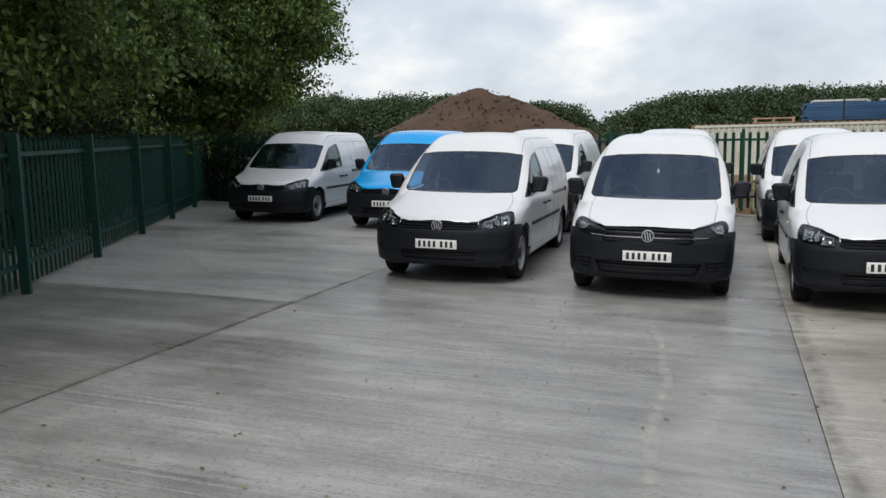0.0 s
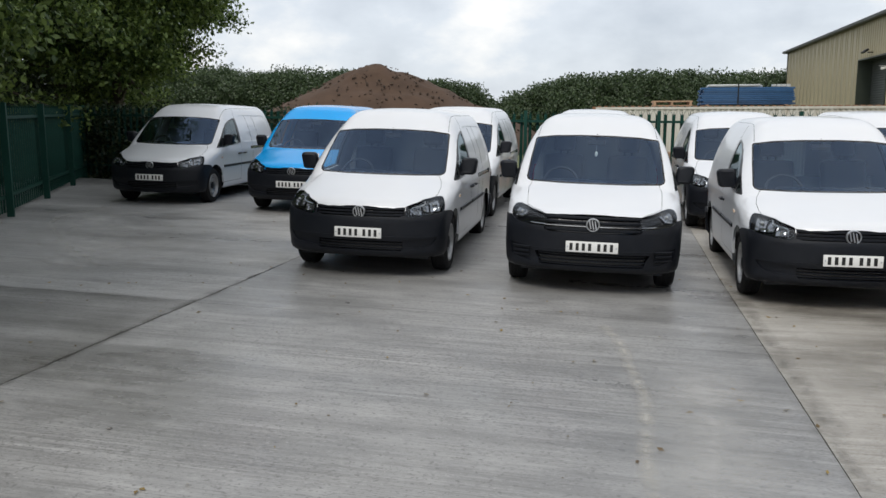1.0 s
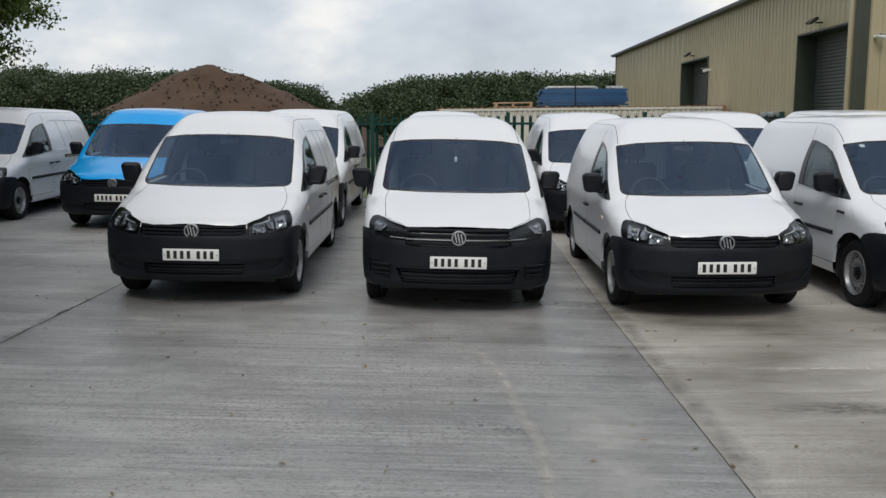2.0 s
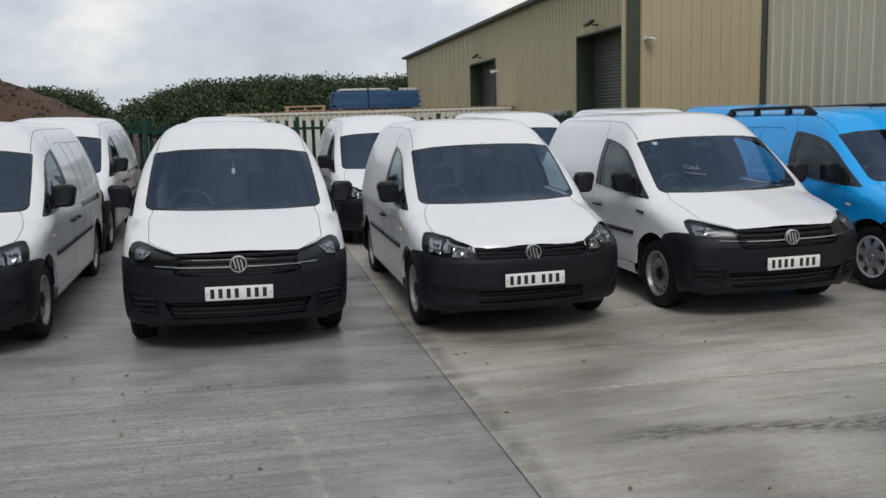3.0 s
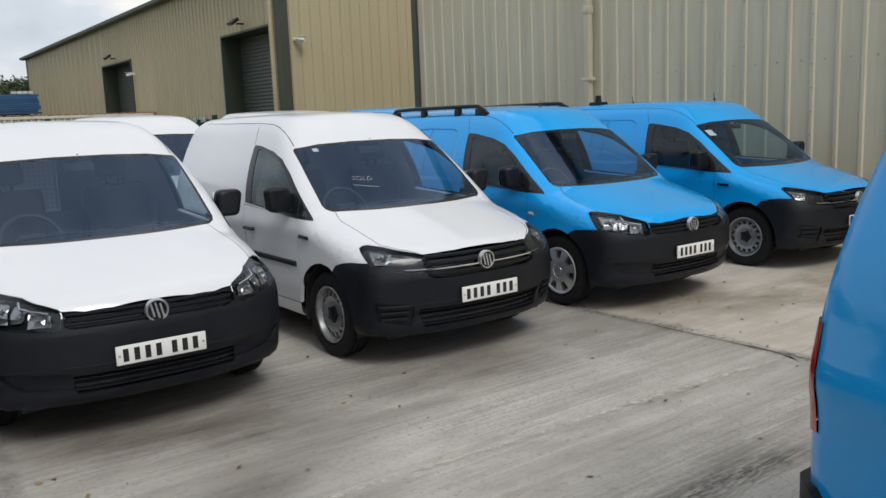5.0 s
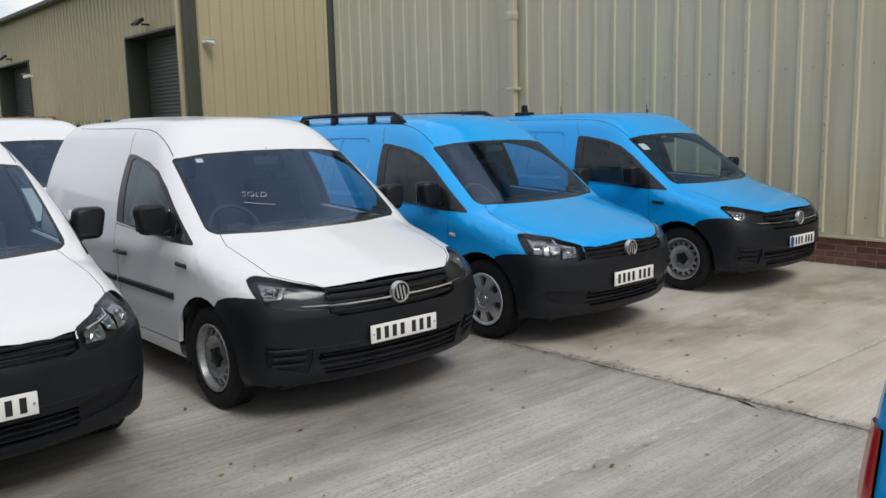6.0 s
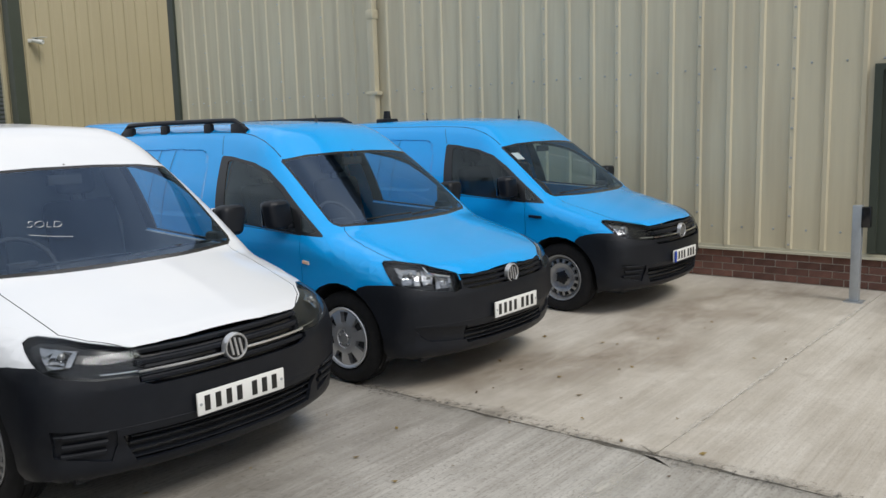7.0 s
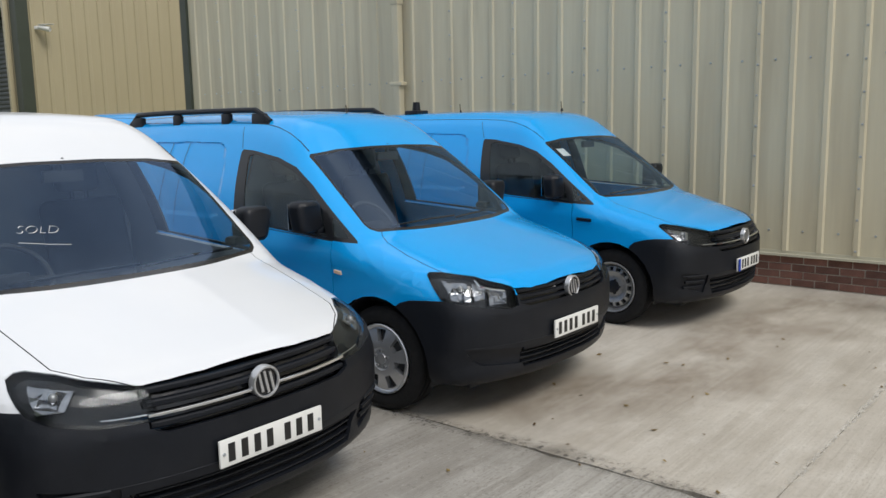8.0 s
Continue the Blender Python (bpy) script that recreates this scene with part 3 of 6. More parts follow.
def wheel(parent, at, kind, side):
    """A wheel with its tyre; side is +1 or -1, the way its face looks."""
    w = new("wheel")
    w.parent = parent
    w.matrix_basis = pose(*at, 0, 0, 0 if side > 0 else 180)
    t = bmesh.new()
    lathe(t, [(0.205, 0.055), (0.225, 0.085), (0.262, 0.097), (0.290, 0.092), (0.306, 0.078), (0.3145, 0.066), (0.3145, 0.042), (0.308, 0.040), (0.308, 0.034),
              (0.316, 0.032), (0.316, 0.006), (0.309, 0.004), (0.309, -0.004), (0.316, -0.006), (0.316, -0.032), (0.308, -0.034), (0.308, -0.040),
              (0.3145, -0.042), (0.3145, -0.066), (0.300, -0.085), (0.262, -0.097), (0.205, -0.08)], 56)
    for f in list(t.faces):
        r = (f.calc_center_median() - Vector((f.calc_center_median().x, 0, 0))).length
        if r > 0.3125 and abs(f.calc_center_median().x) > 0.04:
            f.select = True
    sel = [f for f in t.faces if f.select]
    bmesh.ops.inset_individual(t, faces=sel[::2], thickness=0.003, depth=-0.005)
    part("tyre", t, "rubber", w)
    if kind == "steel":
        b = bmesh.new()
        lathe(b, [(0.150, 0.0), (0.195, 0.050), (0.209, 0.078), (0.213, 0.083), (0.209, 0.088), (0.198, 0.082), (0.188, 0.050), (0.178, 0.036)], 48)
        loops = lathe(b, [(0.178, 0.036), (0.170, 0.052), (0.132, 0.062), (0.105, 0.046), (0.080, 0.040), (0.040, 0.052), (0.0385, 0.058), (0.0, 0.058)], 45)
        fs = [f for f in b.faces if 0.133 < math.hypot(f.calc_center_median().y, f.calc_center_median().z) < 0.169 and f.calc_center_median().x > 0.053]
        ring = sorted(fs, key=lambda f: math.atan2(f.calc_center_median().z, f.calc_center_median().y))
        holes = []
        for i in range(0, 45, 3):
            pair = [ring[i], ring[i + 1]]
            r = bmesh.ops.inset_region(b, faces=pair, thickness=0.003, depth=0.0)
            holes += pair
        ext = bmesh.ops.extrude_face_region(b, geom=holes)
        bmesh.ops.translate(b, verts=[v for v in ext["geom"] if isinstance(v, bmesh.types.BMVert)], vec=(-0.03, 0, 0))
        bmesh.ops.delete(b, geom=holes, context="FACES_ONLY")
        for f in [q for q in ext["geom"] if isinstance(q, bmesh.types.BMFace)]:
            f.material_index = 1
        part("rim", b, ["steel", "dark"], w, "grey pressed steel rim")
        h = bmesh.new()
        lathe(h, [(0.055, 0.046), (0.052, 0.066), (0.030, 0.074), (0.001, 0.076)], 24)
        for k in range(5):
            a = 2 * math.pi * k / 5
            c = bmesh.ops.create_cone(h, cap_ends=True, segments=6, radius1=0.011, radius2=0.009, depth=0.03, matrix=Matrix.Translation((0.055, 0.056 * math.cos(a), 0.056 * math.sin(a))) @ pose(0, 0, 0, 0, 90, 0))
        part("hub_cap", h, "plastic", w, "black plastic hub cap")
    else:
        spokes = 7 if kind == "trim" else 15
        b = bmesh.new()
        k4 = spokes * 4
        lathe(b, [(0.165, -0.02), (0.195, 0.060), (0.209, 0.080), (0.213, 0.086), (0.208, 0.091), (0.196, 0.086), (0.190, 0.078)], k4)
        loops = lathe(b, [(0.190, 0.078), (0.186, 0.080), (0.105 if kind == "trim" else 0.075, 0.092), (0.070, 0.090), (0.062, 0.082), (0.034, 0.080), (0.030, 0.088), (0.0, 0.089)], k4)
        fs = [f for f in b.faces if (0.107 if kind == "trim" else 0.08) < math.hypot(f.calc_center_median().y, f.calc_center_median().z) < 0.187 and f.calc_center_median().x > 0.079
              and abs(f.normal.x if f.normal.length else 1) >= 0]
        fs = [f for f in fs if max(math.hypot(v.co.y, v.co.z) for v in f.verts) < 0.1875 and min(math.hypot(v.co.y, v.co.z) for v in f.verts) > 0.07]
        ring = sorted(fs, key=lambda f: math.atan2(f.calc_center_median().z, f.calc_center_median().y))
        gaps = []
        for i in range(0, len(ring) - 1, 4):
            pair = ring[i:i + (2 if kind == "trim" else 3)]
            if len(pair) > 1:
                bmesh.ops.inset_region(b, faces=pair, thickness=0.004, depth=0.0)
                gaps += pair
        ext = bmesh.ops.extrude_face_region(b, geom=gaps)
        bmesh.ops.translate(b, verts=[v for v in ext["geom"] if isinstance(v, bmesh.types.BMVert)], vec=(-0.035, 0, 0))
        bmesh.ops.delete(b, geom=gaps, context="FACES_ONLY")
        deep = [f for f in b.faces if f.calc_center_median().x < 0.062 and 0.07 < math.hypot(f.calc_center_median().y, f.calc_center_median().z) < 0.187 and abs(f.normal.x) > 0.7]
        for f in deep:
            f.material_index = 1
        part("rim", b, ["silver", "dark"], w, "silver seven-spoke wheel trim" if kind == "trim" else "silver multi-spoke alloy rim")
        for k in range(5):
            a = 2 * math.pi * k / 5 + 0.3
            nut = bmesh.new()
            bmesh.ops.create_cone(nut, cap_ends=True, segments=6, radius1=0.010, radius2=0.009, depth=0.014, matrix=Matrix.Translation((0.090, 0.050 * math.cos(a), 0.050 * math.sin(a))) @ pose(0, 0, 0, 0, 90, 0))
            part("wheel_nut", nut, "steel", w)
    return w


def seat(parent, x):
    b = bmesh.new()
    box(b, x - 0.25, x + 0.25, 0.75, 1.22, 0.60, 0.74, 0.05, 3)
    r = bmesh.new()
    box(r, -0.24, 0.24, -0.06, 0.06, 0.0, 0.62, 0.05, 3)
    box(r, -0.13, 0.13, -0.045, 0.045, 0.66, 0.85, 0.04, 3)
    box(r, -0.05, -0.035, -0.01, 0.01, 0.6, 0.7)
    box(r, 0.035, 0.05, -0.01, 0.01, 0.6, 0.7)
    r.transform(pose(x, 1.17, 0.70, -14, 0, 0))
    s = part("seat", b, "seat", parent, "dark grey cloth seat")
    part("backrest", r, "seat", s)


def axle(wb):
    """The rear axle: the long van carries a longer tail."""
    return wb - (0.10 if wb > 2.9 else 0.0)


def van(paint, wb=2.681, facelift=False, rail_sides=(), pressed=True):
    """A small panel van; the origin lies on the ground under the front axle, the nose to -y. +x is its left side."""
    v = thing("panel_van", "", "van", "parked vans")
    bm = van_shell(wb)
    bm.normal_update()
    both = (1, -1)
    # wheel arches
    for cy in (0.0, axle(wb)):
        arch = [(cy + 0.385 * math.cos(a), 0.315 + 0.385 * math.sin(a)) for a in [2 * math.pi * (k + 0.5) / 26 for k in range(26)]]
        for s in both:
            fs = carve(bm, arch, Y, Z, lambda c, f, s=s: c.x * s > 0.55)
            bmesh.ops.delete(bm, geom=fs, context="FACES")
            fs = carve(bm, [(cy - 0.405, 0.1), (cy + 0.405, 0.1), (cy + 0.380, 0.32), (cy - 0.380, 0.32)], Y, Z, lambda c, f, s=s: c.x * s > 0.55)
            bmesh.ops.delete(bm, geom=fs, context="FACES")
            ln = bmesh.new()
            n = 20
            rows = [[ln.verts.new((s * x, cy + 0.387 * math.cos(a), 0.315 + 0.387 * math.sin(a))) for a in [math.pi * (1.09 - 1.18 * k / n) for k in range(n + 1)]] for x in (0.845, 0.55)]
            for k in range(n):
                ln.faces.new((rows[0][k], rows[0][k + 1], rows[1][k + 1], rows[1][k]))
            ln.faces.new(rows[1])
            part("wheel_arch_liner", ln, "dark", v)
    # windscreen with its black band
    fs = carve(bm, SCREEN, X, Z, lambda c, f: -0.1 < c.y < 1.15 and abs(c.x) < 0.82 and f.normal.y < -0.03)
    scr = lift(bm, fs)
    inner = carve(scr, SCREEN, X, Z, lambda c, f: True, grow=-0.015)
    gl = lift(scr, inner)
    ws = part("windscreen", gl, "glass", v, "tinted laminated windscreen")
    ws.visible_shadow = False
    part("windscreen_band", thicken(scr, -0.006), "gloss_black", ws)
    # doors and side glazing in one black surround
    for s in both:
        def on(c, f, s=s):
            return c.x * s > 0.45 and abs(f.normal.x) > 0.15
        sl = lift(bm, carve(bm, SIDE_FRAME, Y, Z, on), 0.0005)
        sl.normal_update()
        panes = [(nm, lift(sl, carve(sl, poly, Y, Z, lambda c, f: True), -0.004)) for nm, poly in (("door_window", DOOR_PANE), ("quarter_light", QUARTER_PANE))]
        fr = part("window_surround", thicken(sl, -0.012), "trim_black", v, "black surround of the side windows")
        for nm, pn in panes:
            g = part(nm, pn, "side_glass", fr)
            g.visible_shadow = False
        dr = lift(bm, groove(bm, DOOR, Y, Z, on, 0.003, -0.003))
        d = part("front_door", thicken(dr, -0.03), paint, v)
        h = bmesh.new()
        pts = [(s * 0.905, 1.12, 0.858), (s * 0.936, 1.14, 0.864), (s * 0.938, 1.25, 0.866), (s * 0.905, 1.285, 0.862)]
        tube(h, pts, 0.014, 8)
        part("door_handle", h, "plastic", d, "black door handle")
        cup = bmesh.new()
        bmesh.ops.create_uvsphere(cup, u_segments=16, v_segments=8, radius=1.0, matrix=Matrix.Translation((s * 0.897, 1.195, 0.862)) @ Matrix.Diagonal((0.006, 0.062, 0.040, 1)))
        part("handle_recess", cup, paint, d)
        lock = bmesh.new()
        bmesh.ops.create_cone(lock, cap_ends=True, segments=12, radius1=0.012, radius2=0.011, depth=0.02, matrix=Matrix.Translation((s * 0.906, 1.30, 0.862)) @ pose(0, 0, 0, 0, 90, 0))
        part("door_lock", lock, "gloss_black", d)
    # headlamps
    poly = LAMP_NEW if facelift else LAMP_OLD
    lamps = []
    for s in both:
        a = Vector((-s * 0.625, -0.78, 0))
        fs = carve(bm, poly, a, Z, lambda c, f, s=s: c.x * s > 0.30 and c.y < -0.15 and f.normal.z < 0.985)
        lens = lift(bm, fs, 0.003)
        lm = new("headlamp")
        lm.parent = v
        tagged(lm, "clear headlamp with dark bezel" if not facelift else "angular headlamp with dark bezel")
        backing = lens.copy()
        shell_copy = lens.copy()
        old = backing.faces[:]
        ext = bmesh.ops.extrude_face_region(backing, geom=old)
        bmesh.ops.translate(backing, verts=[q for q in ext["geom"] if isinstance(q, bmesh.types.BMVert)], vec=(-s * 0.030, 0.045, -0.004))
        bmesh.ops.delete(backing, geom=[f for f in old if f.is_valid], context="FACES_ONLY")
        bmesh.ops.recalc_face_normals(backing, faces=backing.faces)
        part("bezel", backing, "lamp_dark", lm, sharp=8)
        lobj = part("lens", lens, "lens", lm)
        lobj.visible_shadow = False
        # reflectors: shallow faceted bowls behind the lens
        cups = LAMP_CUPS_NEW if facelift else LAMP_CUPS_OLD
        for cup, deep in cups:
            src = shell_copy.copy()
            src.normal_update()
            bowl = lift(src, carve(src, cup, a, Z, lambda c, f: True), -0.012)
            src.free()
            if not bowl.faces:
                bowl.free()
                continue
            bowl.normal_update()
            bmesh.ops.inset_region(bowl, faces=bowl.faces[:], thickness=0.010, depth=-deep * 0.55, use_even_offset=False)
            mid_faces = [f for f in bowl.faces if all(not e.is_boundary for e in f.edges)]
            bmesh.ops.inset_region(bowl, faces=mid_faces, thickness=0.014, depth=-deep * 0.45, use_even_offset=False)
            rng = random.Random(5)
            for q in bowl.verts:
                q.co += Vector((rng.uniform(-1, 1), rng.uniform(-1, 1), rng.uniform(-1, 1))) * 0.0025
            part("reflector", bowl, "bowl", lm, "chromed bowl reflector", smooth=False)
        shell_copy.free()
        # bulb shield before the main reflector, and the bright lower strip
        def skin(u, z, back, a=a, s=s):
            dirv = Vector((s * 0.78, -0.625, 0))
            base = a * u + dirv * 0.60 + Z * z
            qq = np.array([base + dirv * (0.5 * i / 200) for i in range(201)])
            return base + dirv * (0.5 * int(np.argmax(van_field(qq[:, 0], qq[:, 1], qq[:, 2], wb) > 0)) / 200 - back)
        bulb = bmesh.new()
        bmesh.ops.create_uvsphere(bulb, u_segments=12, v_segments=8, radius=0.016, matrix=Matrix.Translation(skin(-0.06 if not facelift else -0.02, 0.780, 0.034)))
        part("bulb_shield", bulb, "steel", lm)
        strip = bmesh.new()
        if facelift:
            tube(strip, [skin(u, z, 0.010) for u, z in ((0.14, 0.695), (0.18, 0.692), (0.24, 0.690), (0.292, 0.689))], 0.0035, 6)
        else:
            tube(strip, [skin(u, z, 0.012) for u, z in ((0.02, 0.815), (0.05, 0.785), (0.11, 0.768), (0.19, 0.752))], 0.006, 6)
        part("lamp_strip", strip, "chrome", lm)
    # bonnet with its shut line
    if facelift:
        half = [(0.22, -0.718), (0.36, -0.702), (0.475, -0.678), (0.60, -0.56), (0.668, -0.45), (0.682, -0.24), (0.697, 0.02), (0.672, 0.15)]
    else:
        half = [(0.22, -0.752), (0.36, -0.735), (0.475, -0.700), (0.60, -0.60), (0.735, -0.40), (0.748, -0.30), (0.748, -0.13), (0.722, 0.03), (0.690, 0.12), (0.660, 0.15)]
    hood = half + [(-hx, hy) for hx, hy in half[::-1]]
    up = lambda c, f: f.normal.z > 0.12 and c.z > 0.70 and c.y < 0.30
    hood_bm = lift(bm, groove(bm, hood, X, Y, up, 0.0022, -0.0022))
    # grille
    gz0, gz1 = (0.622, 0.83) if facelift else (0.655, 0.83)
    gw = 0.475
    gpoly = [(-gw, gz1 - 0.002), (gw, gz1 - 0.002), (gw, gz0 + 0.02), (gw - 0.06, gz0), (-gw + 0.06, gz0), (-gw, gz0 + 0.02)]
    fs = carve(bm, gpoly, X, Z, lambda c, f: c.y < -0.5)
    gr = part("grille", thicken(lift(bm, fs, -0.030), -0.01), "gloss_black", v, "black radiator grille")

    def nose_line(z, w, push, n=25, wide=None):
        pts = []
        for xx in np.linspace(-w, w, n):
            yy = np.linspace(-1.0, -0.3, 281)
            fld = van_field(np.full(281, xx), yy, np.full(281, z), wb)
            pts.append((xx, yy[int(np.argmax(fld < 0))] - push, z))
        return pts

    def slat(z, w, push, h, d, mat, name, parent, lab=""):
        b = bmesh.new()
        rows = []
        for p in nose_line(z, w, push):
            x0, y0, z0 = p
            rows.append([b.verts.new(q) for q in ((x0, y0, z0 + h / 2 * 0.6), (x0, y0, z0 - h / 2 * 0.6), (x0, y0 + 0.006, z0 - h / 2), (x0, y0 + d, z0 - h / 2), (x0, y0 + d, z0 + h / 2), (x0, y0 + 0.006, z0 + h / 2))])
        for r0, r1 in zip(rows, rows[1:]):
            for k in range(6):
                b.faces.new((r0[k], r0[(k + 1) % 6], r1[(k + 1) % 6], r1[k]))
        b.faces.new(rows[0])
        b.faces.new(rows[-1][::-1])
        bmesh.ops.recalc_face_normals(b, faces=b.faces)
        return part(name, b, mat, parent, lab)

    for zz in ((0.738, 0.706, 0.674) if not facelift else (0.765, 0.722, 0.650)):
        slat(zz, gw - 0.012, -0.002, 0.018 if not facelift else 0.024, 0.03, "plastic", "grille_slat", gr)
    if facelift:
        slat(0.687, gw - 0.004, 0.010, 0.014, 0.03, "chrome", "chrome_strip", gr, "slim chrome strip")
    # bumper
    side_top = [(-1.2, 0.05), (-0.15, 0.05), (-0.17, 0.665), (-0.20, 0.688), (-0.263, 0.708), (-0.38, 0.718), (-0.50, 0.722), (-1.1, 0.722)]
    if facelift:
        side_top = [(-1.2, 0.05), (-0.15, 0.05), (-0.18, 0.675), (-0.22, 0.712), (-0.30, 0.736), (-0.40, 0.748), (-1.1, 0.750)]
    fs = carve(bm, side_top, Y, Z, lambda c, f: c.y < -0.1)
    bp_bm = lift(bm, fs, 0.010)
    low = [(-0.44, 0.300), (0.44, 0.300), (0.50, 0.405), (-0.50, 0.405)] if not facelift else [(-0.50, 0.285), (0.50, 0.285), (0.56, 0.420), (-0.56, 0.420)]
    bp_bm.normal_update()
    # blank lamp pockets either side of the lower grille
    pockets = []
    for s in both:
        pocket = [(s * 0.46, 0.422), (s * 0.80, 0.452), (s * 0.795, 0.425), (s * 0.755, 0.375), (s * 0.70, 0.345), (s * 0.46, 0.325)] if not facelift else [(s * 0.585, 0.452), (s * 0.815, 0.485), (s * 0.80, 0.36), (s * 0.60, 0.305), (s * 0.575, 0.38)]
        pockets.append(lift(bp_bm, carve(bp_bm, pocket, X, Z, lambda c, f, s=s: c.x * s > 0.3 and c.y < -0.3), -0.016))
    bp_bm.normal_update()
    mouth = lift(bp_bm, carve(bp_bm, low, X, Z, lambda c, f: c.y < -0.45), -0.035)
    bp = part("front_bumper", thicken(bp_bm, -0.02), "plastic", v, "unpainted black plastic bumper")
    part("lower_grille", thicken(mouth, -0.01), "gloss_black", bp)
    for q in pockets:
        part("lamp_pocket", thicken(q, -0.006), "plastic", bp)
    for zz in (0.322, 0.352, 0.382) if not facelift else (0.305, 0.340, 0.375, 0.405):
        slat(zz, 0.455 if not facelift else 0.52, 0.0, 0.010, 0.03, "plastic", "bumper_slat", bp)
    if facelift:
        for s in both:
            for zz in (0.360, 0.405, 0.450):
                b = bmesh.new()
                pts = [p for p in nose_line(zz, 0.80, 0.006, 61) if 0.60 < p[0] * s < 0.80]
                tube(b, pts, 0.012, 6)
                part("bumper_slat", b, "plastic", bp)
    crease = bmesh.new()
    tube(crease, nose_line(0.455, 0.80, 0.008, 41), 0.006, 6)
    part("bumper_crease", crease, "plastic", bp)
    # badge: a plain chrome roundel
    yb = nose_line(0.705, 0.01, 0.0, 3)[1][1]
    b = bmesh.new()
    lathe(b, [(0.066, -0.02), (0.066, 0.006), (0.062, 0.012), (0.056, 0.012), (0.053, 0.006)], 36)
    turn = pose(0, yb - 0.016, 0.705, -6, 0, -90)
    b.transform(turn)
    bd = part("badge", b, "silver", v, "round chrome badge")
    disc = bmesh.new()
    lathe(disc, [(0.054, 0.0), (0.0, 0.002)], 36)
    disc.transform(turn)
    part("badge_disc", disc, "gloss_black", bd)
    for off, ang in ((-0.027, 18), (0.0, 18), (0.027, 18)):
        reach = 0.046 * math.sqrt(1 - (abs(off) / 0.058) ** 2)
        bb = boxes((0.002, 0.009, -0.0055, 0.0055, -reach, reach))
        bb.transform(turn @ Matrix.Translation((0, off, 0)) @ Matrix.Rotation(radians(ang), 4, "X"))
        part("badge_bar", bb, "silver", bd, smooth=False)
    # number plate with bars in place of its characters
    yp = nose_line(0.49, 0.01, 0.0, 3)[1][1] - 0.030
    b = boxes((-0.252, 0.252, yp, yp + 0.012, 0.437, 0.544), bevel=0.004)
    pl = part("number_plate", b, "plate", v, "white front number plate with black bars")
    x0 = -0.215
    for k in range(7):
        bb = boxes((x0, x0 + 0.030, yp - 0.0025, yp + 0.002, 0.455, 0.526))
        part("plate_bar", bb, "ink", pl, smooth=False)
        x0 += 0.060 if k != 3 else 0.088
    bolts = bmesh.new()
    for xx in (-0.234, 0.234):
        bmesh.ops.create_cone(bolts, cap_ends=True, segments=10, radius1=0.007, radius2=0.006, depth=0.006, matrix=pose(xx, yp - 0.002, 0.49, 90, 0, 0))
    part("plate_screws", bolts, "galv", pl)
    # mirrors
    for s in both:
        b = bmesh.new()
        box(b, -0.095, 0.095, -0.075, 0.075, -0.098, 0.098, 0.045, 4)
        for q in b.verts:
            q.co.y *= 1.0 - 0.25 * (q.co.x * s > 0.05)
            q.co.x += 0.02 * s * (q.co.z > 0)
        b.transform(pose(s * 0.955, 0.50, 1.145, 0, 0, -8 * s))
        mr = part("door_mirror", b, "plastic", v, "black plastic door mirror")
        arm = bmesh.new()
        box(arm, min(s * 0.80, s * 0.92), max(s * 0.80, s * 0.92), 0.44, 0.55, 1.035, 1.085, 0.018, 2)
        part("mirror_arm", arm, "plastic", mr)
        g = boxes((-0.080, 0.080, 0.069, 0.076, -0.08, 0.08), bevel=0.003)
        g.transform(pose(s * 0.955, 0.50, 1.145, 0, 0, -8 * s))
        part("mirror_glass", g, "chrome", mr)
    # side mouldings, repeaters, pressed panel and rails
    for s in both:
        def side_x(yy, zz, push=0.0, s=s):
            xx = np.linspace(0.3, 1.1, 321)
            fld = van_field(xx, np.full(321, yy), np.full(321, zz), wb)
            return s * (xx[int(np.argmax(fld > 0))] + push)

        def moulding(y0, y1, z0, z1, h, push, mat, name, parent, lab="", n=14):
            b = bmesh.new()
            rows = []
            for k in range(n):
                yy, zz = y0 + (y1 - y0) * k / (n - 1), z0 + (z1 - z0) * k / (n - 1)
                xo, xi = side_x(yy, zz, push), side_x(yy, zz, -0.004)
                rows.append([b.verts.new(p) for p in ((xo, yy, zz - h * 0.35), (xo, yy, zz + h * 0.35), (xi, yy, zz + h / 2), (xi, yy, zz - h / 2))])
            for r0, r1 in zip(rows, rows[1:]):
                for k in range(4):
                    b.faces.new((r0[k], r0[(k + 1) % 4], r1[(k + 1) % 4], r1[k]))
            b.faces.new(rows[0])
            b.faces.new(rows[-1][::-1])
            bmesh.ops.recalc_face_normals(b, faces=b.faces)
            return part(name, b, mat, parent, lab)

        moulding(0.40, 1.315, 0.650, 0.652, 0.046, 0.014, "plastic", "side_moulding", v, "black rubbing strip")
        moulding(1.37, axle(wb) - 0.43, 0.652, 0.655, 0.046, 0.014, "plastic", "side_moulding", v, "black rubbing strip")
        if facelift:
            moulding(0.165, 0.300, 0.868, 0.874, 0.030, 0.010, "gloss_black", "side_repeater", v, "clear side repeater")
        else:
            moulding(0.268, 0.325, 0.812, 0.818, 0.026, 0.010, "amber", "side_repeater", v, "clear side repeater")
        # shallow pressing in the load-bay side
        press = [(1.50, 1.14), (1.50, 1.09), (1.54, 1.065), (wb + 0.00, 1.072), (wb + 0.10, 1.098), (wb + 0.165, 1.15), (wb + 0.215, 1.42), (wb + 0.205, 1.54), (wb + 0.13, 1.597), (2.0, 1.610), (1.68, 1.598), (1.60, 1.565), (1.54, 1.46)]
